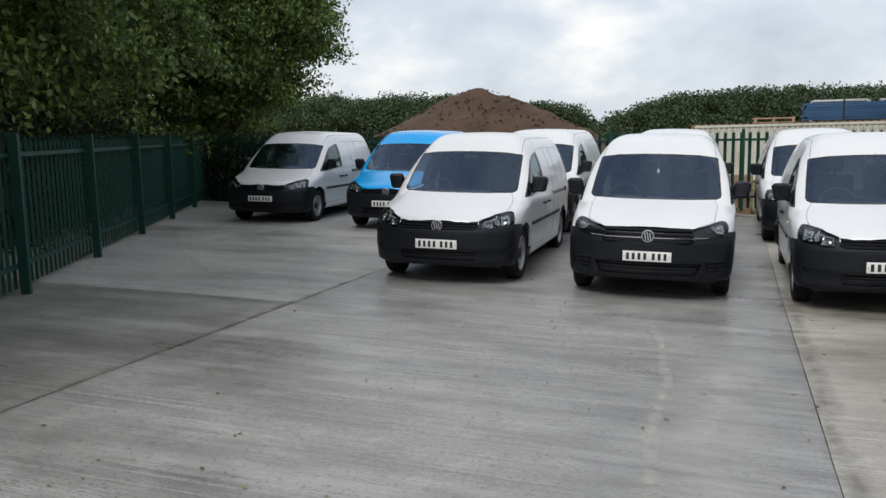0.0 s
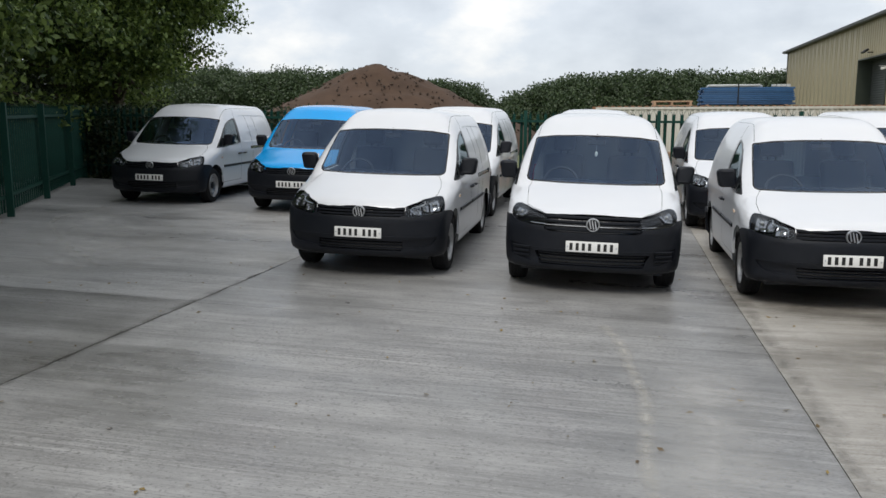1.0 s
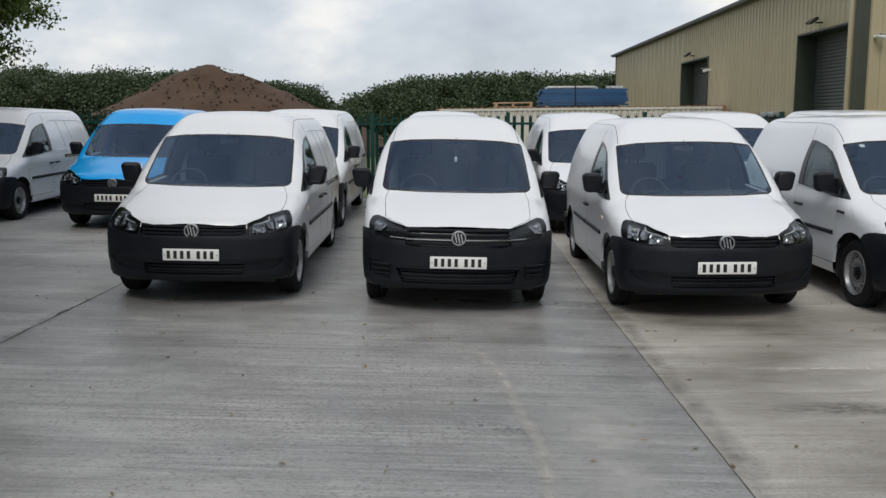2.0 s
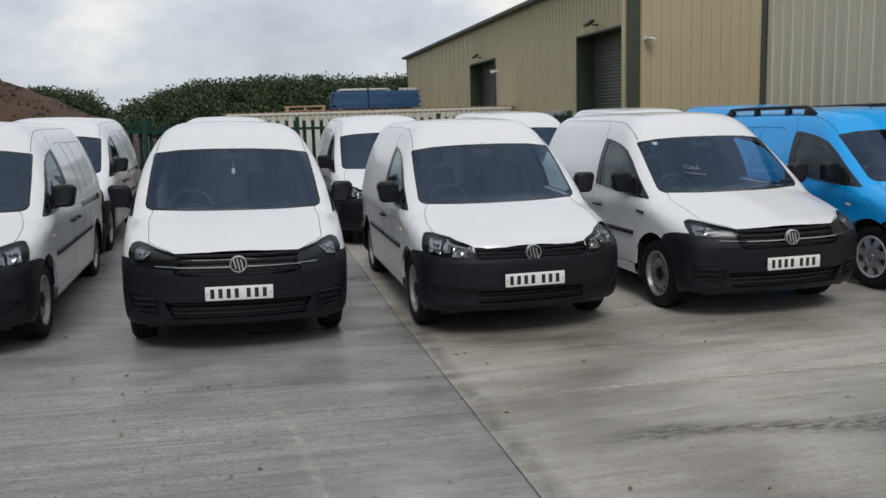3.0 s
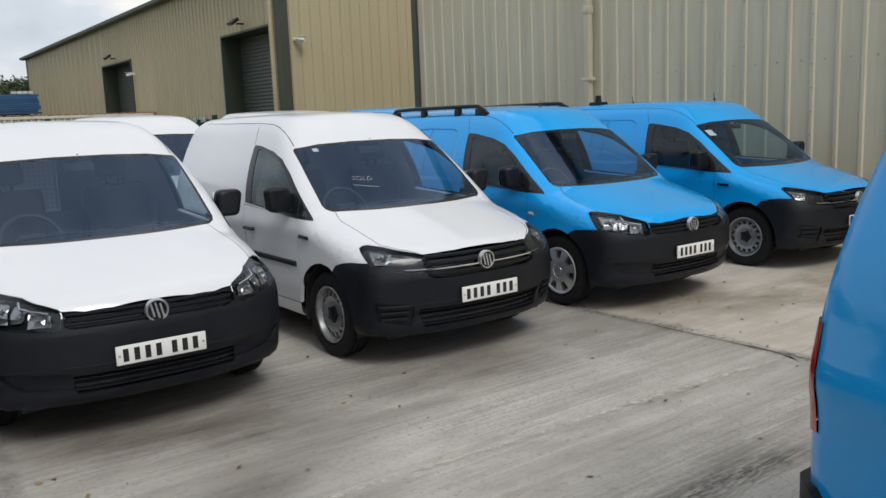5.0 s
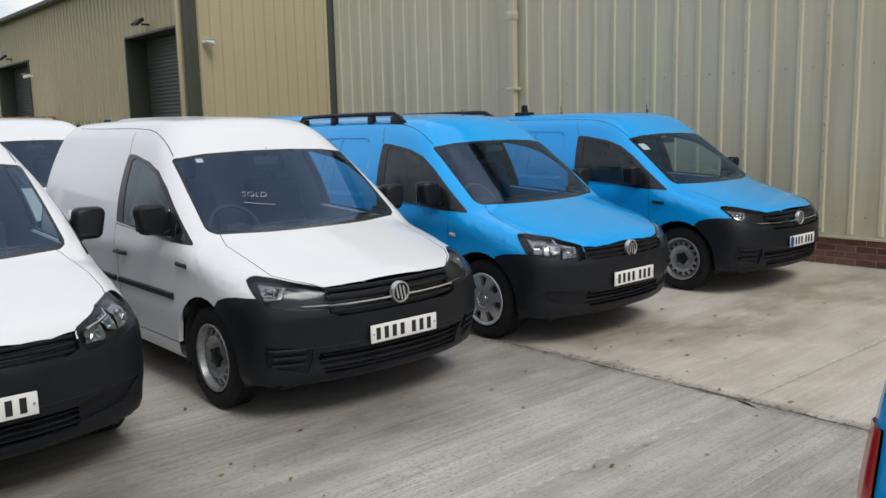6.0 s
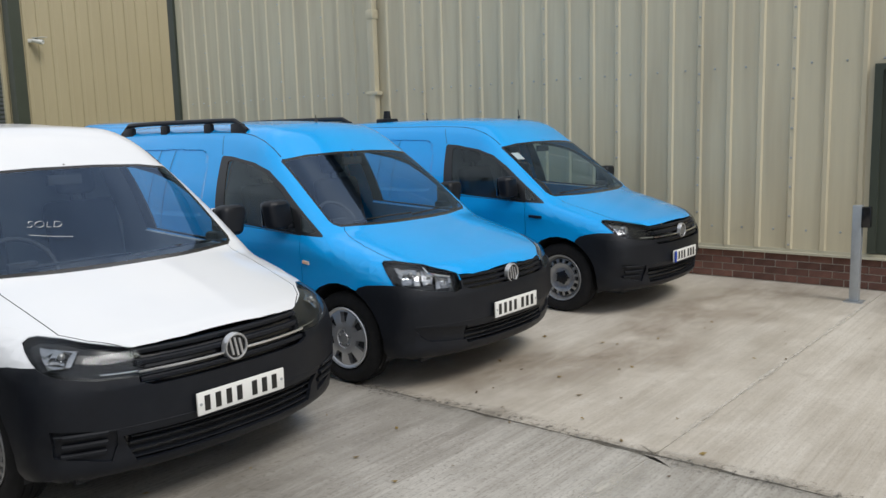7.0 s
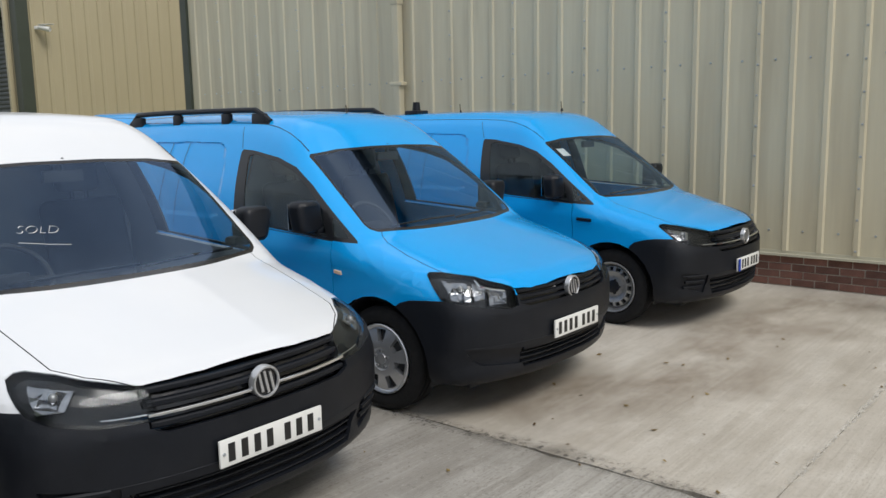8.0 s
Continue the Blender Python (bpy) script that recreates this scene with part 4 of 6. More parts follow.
        def bay(c, f, s=s):
            return c.x * s > 0.45 and abs(f.normal.x) > 0.15
        for inset in (0.0, -0.022) if pressed else ():
            carve(bm, press, Y, Z, bay, inset)
        inside = within(press, Y, Z, -0.0215)
        for q in bm.verts:
            if pressed and q.co.x * s > 0.45 and inside(q.co):
                q.co.x -= s * 0.009
        # roof ditch and its short spur down to the door
        def roof_z(xx, yy):
            zz = np.linspace(1.40, 1.95, 276)
            return float(zz[int(np.argmax(van_field(np.full(276, xx), np.full(276, yy), zz, wb) > 0))])
        ditch = bmesh.new()
        tube(ditch, [(s * xx, yy, roof_z(xx, yy) - 0.0015) for xx, yy in ((0.665, 0.775), (0.652, 0.87), (0.640, 0.98), (0.622, 1.12), (0.607, 1.25), (0.598, 1.5), (0.594, 1.9), (0.590, 2.3), (0.584, wb - 0.2), (0.570, wb + 0.15))], 0.0032, 5)
        part("roof_ditch", ditch, "gloss_black", v)
        spur = bmesh.new()
        tube(spur, [(side_x(yy, zz, -0.0015), yy, zz) for yy, zz in ((1.400, 1.546), (1.425, 1.590), (1.455, 1.640), (1.485, 1.690))], 0.0025, 4)
        part("pillar_seam", spur, "gloss_black", v)
        # upright seams of the load bay
        for ys in ((1.98 if wb > 2.9 else 2.05), wb - 0.42 if wb < 2.9 else wb - 0.60):
            b = bmesh.new()
            zz = [0.36 + 1.22 * k / 12 for k in range(13)] if ys < wb - 0.5 else [0.72 + 0.86 * k / 10 for k in range(11)]
            tube(b, [(side_x(ys, q, -0.0015), ys, q) for q in zz], 0.0018, 4)
            part("panel_seam", b, "gloss_black", v)
        if s in rail_sides:
            r = moulding(wb - 1.15, wb + 0.045, 0.950, 0.950, 0.062, 0.004, "gloss_black", "door_rail", v, "black sliding door rail with a polished runner")
            moulding(wb - 1.13, wb - 0.03, 0.950, 0.950, 0.026, 0.010, "chrome", "rail_runner", r)
            moulding(wb - 0.055, wb + 0.042, 0.952, 0.952, 0.075, 0.016, "plastic", "rail_cap", r)
            h = bmesh.new()
            tube(h, [(side_x(1.40, 0.86, 0.004), 1.40, 0.862), (side_x(1.42, 0.86, 0.036), 1.42, 0.866), (side_x(1.50, 0.86, 0.036), 1.50, 0.866), (side_x(1.53, 0.86, 0.004), 1.53, 0.862)], 0.013, 8)
            part("sliding_door_handle", h, "plastic", v, "black door handle")
        # tail lamp
        fs = carve(bm, [(wb + 0.405, 0.74), (wb + 1.0, 0.74), (wb + 1.0, 1.07), (wb + 0.425, 1.07)], Y, Z, lambda c, f, s=s: c.x * s > 0.62 and c.y > wb + 0.4)
        part("tail_lamp", lift(bm, fs, 0.006), "red", v, "red tail lamp")
    # rear bumper
    fs = carve(bm, [(wb + 0.315, 0.1), (wb + 1.2, 0.1), (wb + 1.2, 0.585), (wb + 0.40, 0.570), (wb + 0.315, 0.50)], Y, Z, lambda c, f: c.y > wb + 0.3)
    part("rear_bumper", thicken(lift(bm, fs, 0.030), -0.035), "plastic", v, "unpainted black plastic bumper")
    part("bonnet", hood_bm, paint, v)
    part("body", bm, paint, v)
    # underside, cab and load bay
    b = boxes((-0.70, 0.70, -0.55, wb + 0.44, 0.20, 0.26))
    box(b, -0.52, 0.52, -0.6, wb + 0.42, 0.26, 0.55)
    part("underbody", b, "dark", v, smooth=False)
    b = boxes((-0.70, 0.70, 0.06, 0.42, 0.60, 0.965), bevel=0.05)
    box(b, -0.18, 0.18, 0.30, 0.55, 0.45, 0.92, 0.04)
    ds = part("dashboard", b, "dark", v, "dark grey plastic dashboard")
    b = boxes((-0.74, 0.74, -0.05, 1.35, 0.40, 0.46))
    part("cab_floor", b, "dark", v, smooth=False)
    b = bmesh.new()
    tube(b, [(-0.38 + 0.185 * math.cos(a), 0.50 + 0.10 * math.sin(a), 1.02 + 0.155 * math.sin(a)) for a in [2 * math.pi * k / 24 for k in range(24)]], 0.015, 6, closed=True)
    box(b, -0.46, -0.30, 0.47, 0.52, 0.98, 1.06, 0.015)
    for s in both:
        box(b, -0.38 + s * 0.12 - 0.06, -0.38 + s * 0.12 + 0.06, 0.49, 0.505, 1.005, 1.03)
    part("steering_wheel", b, "dark", v, "black steering wheel")
    seat(v, -0.38)
    seat(v, 0.38)
    b = boxes((-0.48, 0.48, 0.98, 1.40, 1.645, 1.66))
    part("head_lining", b, "lining", v, smooth=False)
    b = boxes((-0.10, 0.10, 0.70, 0.73, 1.44, 1.50), (-0.008, 0.008, 0.70, 0.73, 1.49, 1.56), bevel=0.006)
    part("rear_view_mirror", b, "dark", v)
    # wipers
    for x0, x1 in ((-0.52, 0.05), (0.06, 0.60)):
        b = bmesh.new()
        tube(b, [(x0, 0.145 + 0.06 * (abs(x0) / 0.6), 1.062), ((x0 + x1) / 2, 0.13, 1.082), (x1, 0.15 + 0.05 * (abs(x1) / 0.6), 1.075)], 0.008, 6)
        part("wiper", b, "gloss_black", v)
    return v


def dress(v, label, wb=2.681, wheels="steel", rails=False, caged=False, plate_band=False):
    """Gives a van its wheels, bulkhead and extras."""
    both = (1, -1)
    tagged(v, label)
    if caged:
        b = boxes((-0.72, 0.72, 1.42, 1.44, 0.42, 1.12))
        part("bulkhead", b, "lining", v, smooth=False)
        b = bmesh.new()
        for k in range(12):
            tube(b, [(-0.43 + 0.035 * k, 1.42, 1.12), (-0.43 + 0.035 * k, 1.42, 1.54)], 0.009, 4)
        for k in range(12):
            tube(b, [(-0.45, 1.42, 1.13 + 0.035 * k), (-0.03, 1.42, 1.13 + 0.035 * k)], 0.009, 4)
        tube(b, [(-0.45, 1.42, 1.12), (-0.45, 1.42, 1.54), (-0.01, 1.42, 1.54), (-0.01, 1.42, 1.12)], 0.010, 6, closed=True)
        part("mesh_guard", b, "plate", v, "white wire mesh guard behind the seat")
    else:
        b = boxes((-0.74, 0.74, 1.42, 1.44, 0.42, 1.10))
        lid = [(-0.74, 1.10), (0.74, 1.10), (0.60, 1.50), (0.50, 1.60), (-0.50, 1.60), (-0.60, 1.50)]
        faces = [[b.verts.new((px, py, pz)) for px, pz in lid] for py in (1.42, 1.44)]
        b.faces.new(faces[0])
        b.faces.new(faces[1][::-1])
        for k in range(6):
            b.faces.new((faces[0][k], faces[1][k], faces[1][(k + 1) % 6], faces[0][(k + 1) % 6]))
        part("bulkhead", b, "lining", v, smooth=False)
    # wheels
    for cy in (0.0, axle(wb)):
        for s in both:
            wheel(v, (s * 0.765, cy, 0.315), wheels, s)
    if rails:
        for s in both:
            b = bmesh.new()
            def zr(yy, xr=0.585):
                zz = np.linspace(1.5, 1.9, 401)
                return float(zz[int(np.argmax(van_field(np.full(401, xr), np.full(401, yy), zz, wb) > 0))])
            ys = np.linspace(1.40, 2.92, 12)
            pts = [(s * 0.585, 1.25, zr(1.25) + 0.002), (s * 0.585, 1.32, zr(1.32) + 0.042)] + [(s * 0.585, yy, zr(yy) + 0.078) for yy in ys] + [(s * 0.585, 2.99, zr(2.99) + 0.030), (s * 0.585, 3.04, zr(3.04) + 0.002)]
            tube(b, pts, 0.020, 8)
            rl = part("roof_rail", b, "plastic", v, "black roof rail")
            for yy, ln in ((1.34, 0.10), (1.74, 0.05), (2.36, 0.05), (2.94, 0.10)):
                b = bmesh.new()
                box(b, s * 0.585 - 0.020, s * 0.585 + 0.020, yy - ln, yy + ln, zr(yy) - 0.03, zr(yy) + 0.058, 0.012)
                for q in b.verts:
                    if q.co.z > zr(yy) + 0.01 and ln > 0.08:
                        q.co.y = yy + (q.co.y - yy) * 0.7 + (0.025 if yy < 2 else -0.025)
                part("rail_foot", b, "plastic", rl)
    if plate_band:
        yp = -0.843
        part("plate_band", boxes((-0.2515, -0.222, yp - 0.004, yp + 0.004, 0.440, 0.541)), "euro", v, smooth=False)
    return v


def recolour(v, old, fresh):
    """The same van in another paint: its painted panels get meshes of their own."""
    swap = {}
    for o in v.children_recursive:
        if o.type == "MESH" and o.data.materials and o.data.materials[0] == M[old]:
            if o.data not in swap:
                swap[o.data] = o.data.copy()
                swap[o.data].materials[0] = M[fresh]
            o.data = swap[o.data]
    return v


def screen_point(x, z, push):
    """A point on the windscreen, pushed out along its slope."""
    y = 0.07 + 0.095 * (x / 0.7) ** 2 + (z - 1.055) / 0.79
    return Vector((x, y - 0.62 * push, z + 0.785 * push))


def screen_sticker(v, x, z, w, h, push=-0.012):
    c = screen_point(x, z, push)
    bm = boxes((-w / 2, w / 2, -h / 2, h / 2, -0.001, 0.001))
    bm.transform(Matrix.Translation(c) @ pose(0, 0, 0, 38.3, 0, 0))
    return part("screen_sticker", bm, "paper", v, "small white paper sticker", smooth=False)


def screen_writing(v, words, x, z, size):
    """Hand-chalked words on the glass."""
    cu = bpy.data.curves.new("chalk", "FONT")
    cu.body, cu.size, cu.extrude, cu.offset, cu.shear = words, size, 0.0003, -0.0042, 0.35
    tmp = new("chalk", cu)
    me = bpy.data.meshes.new_from_object(tmp)
    bpy.data.objects.remove(tmp)
    me.materials.append(M["paper"])
    me.transform(Matrix.Translation(screen_point(x, z, 0.014)) @ pose(0, 0, 0, 38.3, 0, 0) @ pose(0, 0, 0, 0, 0, -8))
    ob = new("chalk_writing", me)
    ob.parent = v
    tagged(ob, "thin white hand-chalked word SOLD on the windscreen")
    bm = bmesh.new()
    tube(bm, [screen_point(x - 0.01, z - 0.035, 0.014), screen_point(x + 0.10, z - 0.052, 0.014), screen_point(x + 0.19, z - 0.062, 0.014)], 0.0013, 5)
    part("chalk_line", bm, "paper", v)


def roof_aerial(v, x, y, h=0.06):
    bm = bmesh.new()
    tube(bm, [(x, y, 1.75), (x, y + 0.01, 1.815 + h)], 0.004, 6)
    bmesh.ops.create_cone(bm, cap_ends=True, segments=10, radius1=0.016, radius2=0.008, depth=0.03, matrix=Matrix.Translation((x, y, 1.797)))
    part("aerial", bm, "gloss_black", v, "short black roof aerial")


def roof_beacon(v, x, y):
    bm = bmesh.new()
    box(bm, x - 0.09, x + 0.09, y - 0.09, y + 0.09, 1.765, 1.825, 0.015)
    part("beacon_base", bm, "plastic", v, "black roof beacon mount")
    bm = bmesh.new()
    bmesh.ops.create_cone(bm, cap_ends=True, segments=16, radius1=0.045, radius2=0.035, depth=0.09, matrix=Matrix.Translation((x, y, 1.865)))
    part("beacon", bm, "plastic", v)


# ------------------------------------------------------------ ground
RISE = 0.03


BACK = 0.018


def slope(x, y=0.0):
    """The yard falls gently towards the joint at x = 2.1 and rises towards its back fence."""
    return RISE * min(max(2.1 - x, 0.0), 18.0) + BACK * min(max(y - 9.5, 0.0), 9.0) * min(max((x + 9) / 8, 0), 1)


def ground():
    bm = bmesh.new()
    gx = [-900, -300, -100, -50, -15.9, -9, -5, -1, 2.1, 14, 40, 100, 300, 900]
    gy = [-600, -200, -60, -25, 0, 9.5, 18.5, 22, 30, 45, 60, 80, 120, 250, 600, 1500]
    rows = [[bm.verts.new((a, b, -0.14 + slope(a, b) * min(max((45 - b) / 20, 0), 1))) for a in gx] for b in gy]
    for r0, r1 in zip(rows, rows[1:]):
        for k in range(len(gx) - 1):
            bm.faces.new((r0[k], r0[k + 1], r1[k + 1], r1[k]))
    g = link_mesh("ground", bm, "field")
    tagged(g, "rough grassy ground reaching to the horizon", "ground", kind="structure")
    yard = thing("pavement", "brushed grey concrete yard slabs with dirty joints", "pavement", kind="structure")
    b = bmesh.new()
    bx, by = [-16, -9, -6, -3, -1, 2.1, 6.8, 11.90], [-22, 0, 9.5, 14, 18.0]
    rows = [[b.verts.new((u, w, slope(u, w) - 0.045)) for u in bx] for w in by]
    for r0, r1 in zip(rows, rows[1:]):
        for k in range(len(bx) - 1):
            b.faces.new((r0[k], r0[k + 1], r1[k + 1], r1[k]))
    part("joint_bed", b, "earth", yard, smooth=False)
    xs = [(-14.0, -7.6), (-7.6, -2.77), (-2.77, 2.09), (2.09, 6.81), (6.81, 11.88)]
    ycut = {0: (12.6, 6.6, 0.4), 1: (12.6, 6.6, 0.4), 2: (12.6, 6.55, 0.2), 3: (12.6, 6.42, -0.2), 4: (12.6, 6.25, -0.4)}
    for i, (x0, x1) in enumerate(xs):
        edges = [17.7, *ycut[i], -6.5, -13, -20]
        for y1, y0 in zip(edges, edges[1:]):
            bm = bmesh.new()
            n = 140
            # slightly worn, wandering edges
            top = []
            for (ax, ay), (bx, by) in (((x0, y0), (x1, y0)), ((x1, y0), (x1, y1)), ((x1, y1), (x0, y1)), ((x0, y1), (x0, y0))):
                for k in range(n):
                    px, py = ax + (bx - ax) * k / n, ay + (by - ay) * k / n
                    g = 0.007 if abs(px - 6.81) < 0.05 or abs(px + 2.77) < 0.05 else 0.003
                    spall = 1.0 if abs(px - 6.81) < 0.05 else 0.6 if abs(px + 2.77) < 0.05 else 0.12
                    w = spall * (0.022 * noise.noise(Vector((px * 2.1, py * 2.1, i))) + 0.030 * max(0, noise.noise(Vector((px * 7, py * 7, i + 1.0)))) * (1 if px < x0 + 0.01 else -1))
                    sx = g * (1 if px < x0 + 0.01 else -1 if px > x1 - 0.01 else 0)
                    sy = g * (1 if py < y0 + 0.01 else -1 if py > y1 - 0.01 else 0)
                    top.append(bm.verts.new((px + sx + (w if sx else 0), py + sy + (w if sy else 0), 0)))
            tilt = {3: -0.051, 4: -0.017}.get(i, 0.0)
            for q in top:
                if abs(q.co.y - ycut[i][1]) < 0.03:
                    q.co.y += tilt * (q.co.x - (x0 + x1) / 2)
            m = len(top)
            pull = lambda c, lo, hi: min(max(c, lo + 0.10), hi - 0.10)
            ylo, yhi = max(top[0].co.y, top[n].co.y) + 0.02, min(top[2 * n].co.y, top[3 * n].co.y) - 0.02
            ring = [bm.verts.new((pull(q.co.x, x0, x1), pull(q.co.y, ylo, yhi), 0)) for q in top]
            foot = [bm.verts.new((q.co.x, q.co.y, -0.11)) for q in top]
            for k in range(m):
                p = (k + 1) % m
                bm.faces.new((top[k], top[p], ring[p], ring[k]))
                bm.faces.new((top[p], top[k], foot[k], foot[p]))
            for k in range(n):
                bm.faces.new((ring[(4 * n - k) % m], ring[n + k], ring[n + k + 1], ring[4 * n - k - 1]))
            for cut in (9.5,):
                if y0 < cut < y1:
                    bmesh.ops.bisect_plane(bm, geom=bm.verts[:] + bm.edges[:] + bm.faces[:], plane_co=(0, cut, 0), plane_no=(0, 1, 0))
            for cut in (-9.0, -5.0, -1.0):
                if x0 < cut < x1 and y1 > 9.5:
                    bmesh.ops.bisect_plane(bm, geom=bm.verts[:] + bm.edges[:] + bm.faces[:], plane_co=(cut, 0, 0), plane_no=(1, 0, 0))
            bmesh.ops.recalc_face_normals(bm, faces=bm.faces)
            for q in bm.verts:
                q.co.z += slope(q.co.x, q.co.y)
            kind = ("concrete_pale", "concrete_wet" if y1 < 7 else "concrete_pale", "concrete", "concrete_mid", "concrete_dry")[i]
            part("slab", bm, kind, yard, smooth=False)
    return yard


def yard_mark(name, pts, width, mat, label, seed=0, wobble=0.3):
    """A ribbon of dust, damp or painted brightening that fades towards its edges, 4 mm above the slabs."""
    bm = bmesh.new()
    uv = bm.loops.layers.uv.new("across")
    line = []
    for (ax, ay), (bx, by) in zip(pts, pts[1:]):
        k = max(2, int(math.hypot(bx - ax, by - ay) / 0.08))
        line += [(ax + (bx - ax) * q / k, ay + (by - ay) * q / k) for q in range(k)]
    line.append(pts[-1])
    rows = []
    for i, (px, py) in enumerate(line):
        ax, ay = line[max(i - 2, 0)]
        bx, by = line[min(i + 2, len(line) - 1)]
        d = math.hypot(bx - ax, by - ay)
        nx, ny = -(by - ay) / d, (bx - ax) / d
        w = width * (0.8 + 0.5 * noise.noise(Vector((i * 0.13, seed, 0))))
        sh = width * wobble * noise.noise(Vector((i * 0.07, seed, 5)))
        rows.append([bm.verts.new((px + nx * (sh + w * e), py + ny * (sh + w * e), slope(px + nx * w * e, py + ny * w * e) + 0.003 + 0.00035 * seed)) for e in (-0.5, 0.0, 0.5)])
    for i, (r0, r1) in enumerate(zip(rows, rows[1:])):
        for k in (0, 1):
            f = bm.faces.new((r0[k], r0[k + 1], r1[k + 1], r1[k]))
            for lp, (u, w2) in zip(f.loops, ((i, k), (i, k + 1), (i + 1, k + 1), (i + 1, k))):
                lp[uv].uv = (min(1.0, u / 6, (len(rows) - 1 - u) / 6), w2 / 2)
    bm.normal_update()
    if sum(f.normal.z for f in bm.faces) < 0:
        bmesh.ops.reverse_faces(bm, faces=bm.faces[:])
    ob = link_mesh(name, bm, mat, smooth=False)
    return tagged(ob, label, "mark", kind="stuff")


def yard_marks():
    dust, wet = "pale dusty scuffs and painted brightening on the concrete yard", "dark damp stain on the concrete yard"
    filler, pits = "pale cement filler smeared along a slab joint", "dark chipped pits along a slab joint"
    # wide damp and brightened areas first, fine marks above them
    yard_mark("damp_mark", [(3.0, 1.0), (3.05, 5.0), (3.05, 7.0), (2.95, 9.5)], 2.1, "damp_brown", wet, 0)
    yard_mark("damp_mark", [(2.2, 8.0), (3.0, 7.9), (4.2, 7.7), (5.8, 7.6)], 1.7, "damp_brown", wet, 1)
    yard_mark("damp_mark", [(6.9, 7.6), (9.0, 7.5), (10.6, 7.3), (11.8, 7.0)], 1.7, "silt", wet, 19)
    # wide paler strip along the right of the slab
    yard_mark("scuff_mark", [(1.5, 1.0), (1.55, 2.5), (1.5, 4.0), (1.5, 6.0)], 1.0, "scuff_wide", dust, 21)
    # sky sheen on the wet ground by the fence, painted as paler colour
    yard_mark("scuff_mark", [(-4.6, 7.2), (-5.8, 9.4), (-7.2, 12.0)], 2.6, "scuff_wide", dust, 22)
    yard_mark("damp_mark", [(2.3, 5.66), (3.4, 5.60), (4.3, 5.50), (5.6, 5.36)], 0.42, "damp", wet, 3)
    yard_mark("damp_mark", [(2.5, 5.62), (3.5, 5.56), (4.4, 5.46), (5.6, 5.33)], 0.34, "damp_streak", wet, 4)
    yard_mark("damp_mark", [(-2.78, 1.0), (-2.76, 4.0), (-2.79, 8.0)], 0.16, "damp_edge", wet, 5)
    yard_mark("damp_mark", [(2.14, 1.5), (2.16, 5.0), (2.15, 7.0), (2.13, 9.5)], 0.26, "damp_edge", wet, 6)
    yard_mark("damp_mark", [(6.81, 2.0), (6.83, 5.0), (6.80, 8.5)], 0.26, "damp_edge", wet, 7)
    yard_mark("damp_mark", [(0.55, 5.40), (0.9, 5.26), (1.34, 5.08)], 0.20, "damp_drops", wet, 8)
    for k, (ya, yb) in enumerate(((2.0, 4.4), (4.2, 6.6), (6.4, 8.8))):
        yard_mark("damp_mark", [(6.78, ya), (6.84, (ya + yb) / 2), (6.79, yb)], 0.26, "pits", pits, 9 + k)
    yard_mark("scuff_mark", [(1.18, 2.6), (1.12, 3.9), (1.14, 5.1), (1.0, 6.2), (0.8, 7.0)], 0.16, "scuff", dust, 12)
    yard_mark("scuff_mark", [(2.4, 6.02), (3.2, 6.0), (4.6, 5.95), (6.0, 5.88)], 0.40, "scuff", dust, 13)
    yard_mark("scuff_mark", [(-7.7, 13.1), (-7.55, 11.9), (-7.45, 11.0), (-7.1, 10.4), (-6.3, 9.5), (-5.4, 8.5), (-4.4, 7.7)], 0.15, "scuff", dust, 14)
    yard_mark("scuff_mark", [(2.5, 6.47), (4.0, 6.44), (5.6, 6.34), (6.75, 6.27)], 0.30, "scuff", dust, 15)
    yard_mark("scuff_mark", [(3.0, 4.3), (3.9, 4.2)], 0.5, "scuff", dust, 16)
    yard_mark("joint_filler", [(2.6, 6.475), (3.6, 6.455), (4.9, 6.39), (6.75, 6.285)], 0.11, "filler", filler, 17, 0.1)
    yard_mark("joint_filler", [(6.90, 6.285), (8.6, 6.258), (10.2, 6.23), (11.3, 6.21)], 0.06, "filler", filler, 18, 0.1)


def litter():
    """Small fallen leaves and grit on the slabs."""
    rng = random.Random(4)
    verts, faces = [], []
    for k in range(700):
        x, y = rng.uniform(-9, 10), rng.uniform(0.5, 13)
        r, a = rng.uniform(0.008, 0.026), rng.uniform(0, 6.28)
        i = len(verts)
        for q in range(4):
            aa = a + q * math.pi / 2
            rr = r if q % 2 == 0 else r * 0.5
            verts.append((x + rr * math.cos(aa), y + rr * math.sin(aa), slope(x, y) + 0.003 + rng.uniform(0, 0.012)))
        faces.append((i, i + 1, i + 2, i + 3))
    me = bpy.data.meshes.new("fallen_leaves")
    me.from_pydata(verts, [], faces)
    me.materials.append(M["leaf_dead"])
    tagged(new("fallen_leaves", me), "small dry leaves and grit scattered on the concrete", "leaves", kind="stuff")


# ------------------------------------------------------------ buildings
def ribbed(u0, u1, z0, z1, pitch, phase, deep=0.032, crest=0.035, flank=0.022):
    """Points (u, depth) of a trapezoid-ribbed sheet from u0 to u1."""
    pts = [(u0, 0.0)]
    k = math.ceil((u0 - phase + crest + flank) / pitch)
    while phase + k * pitch + crest + flank < u1:
        c = phase + k * pitch
        pts += [(c - crest - flank, 0), (c - crest, deep), (c + crest, deep), (c + crest + flank, 0)]
        k += 1
    return pts + [(u1, 0.0)]


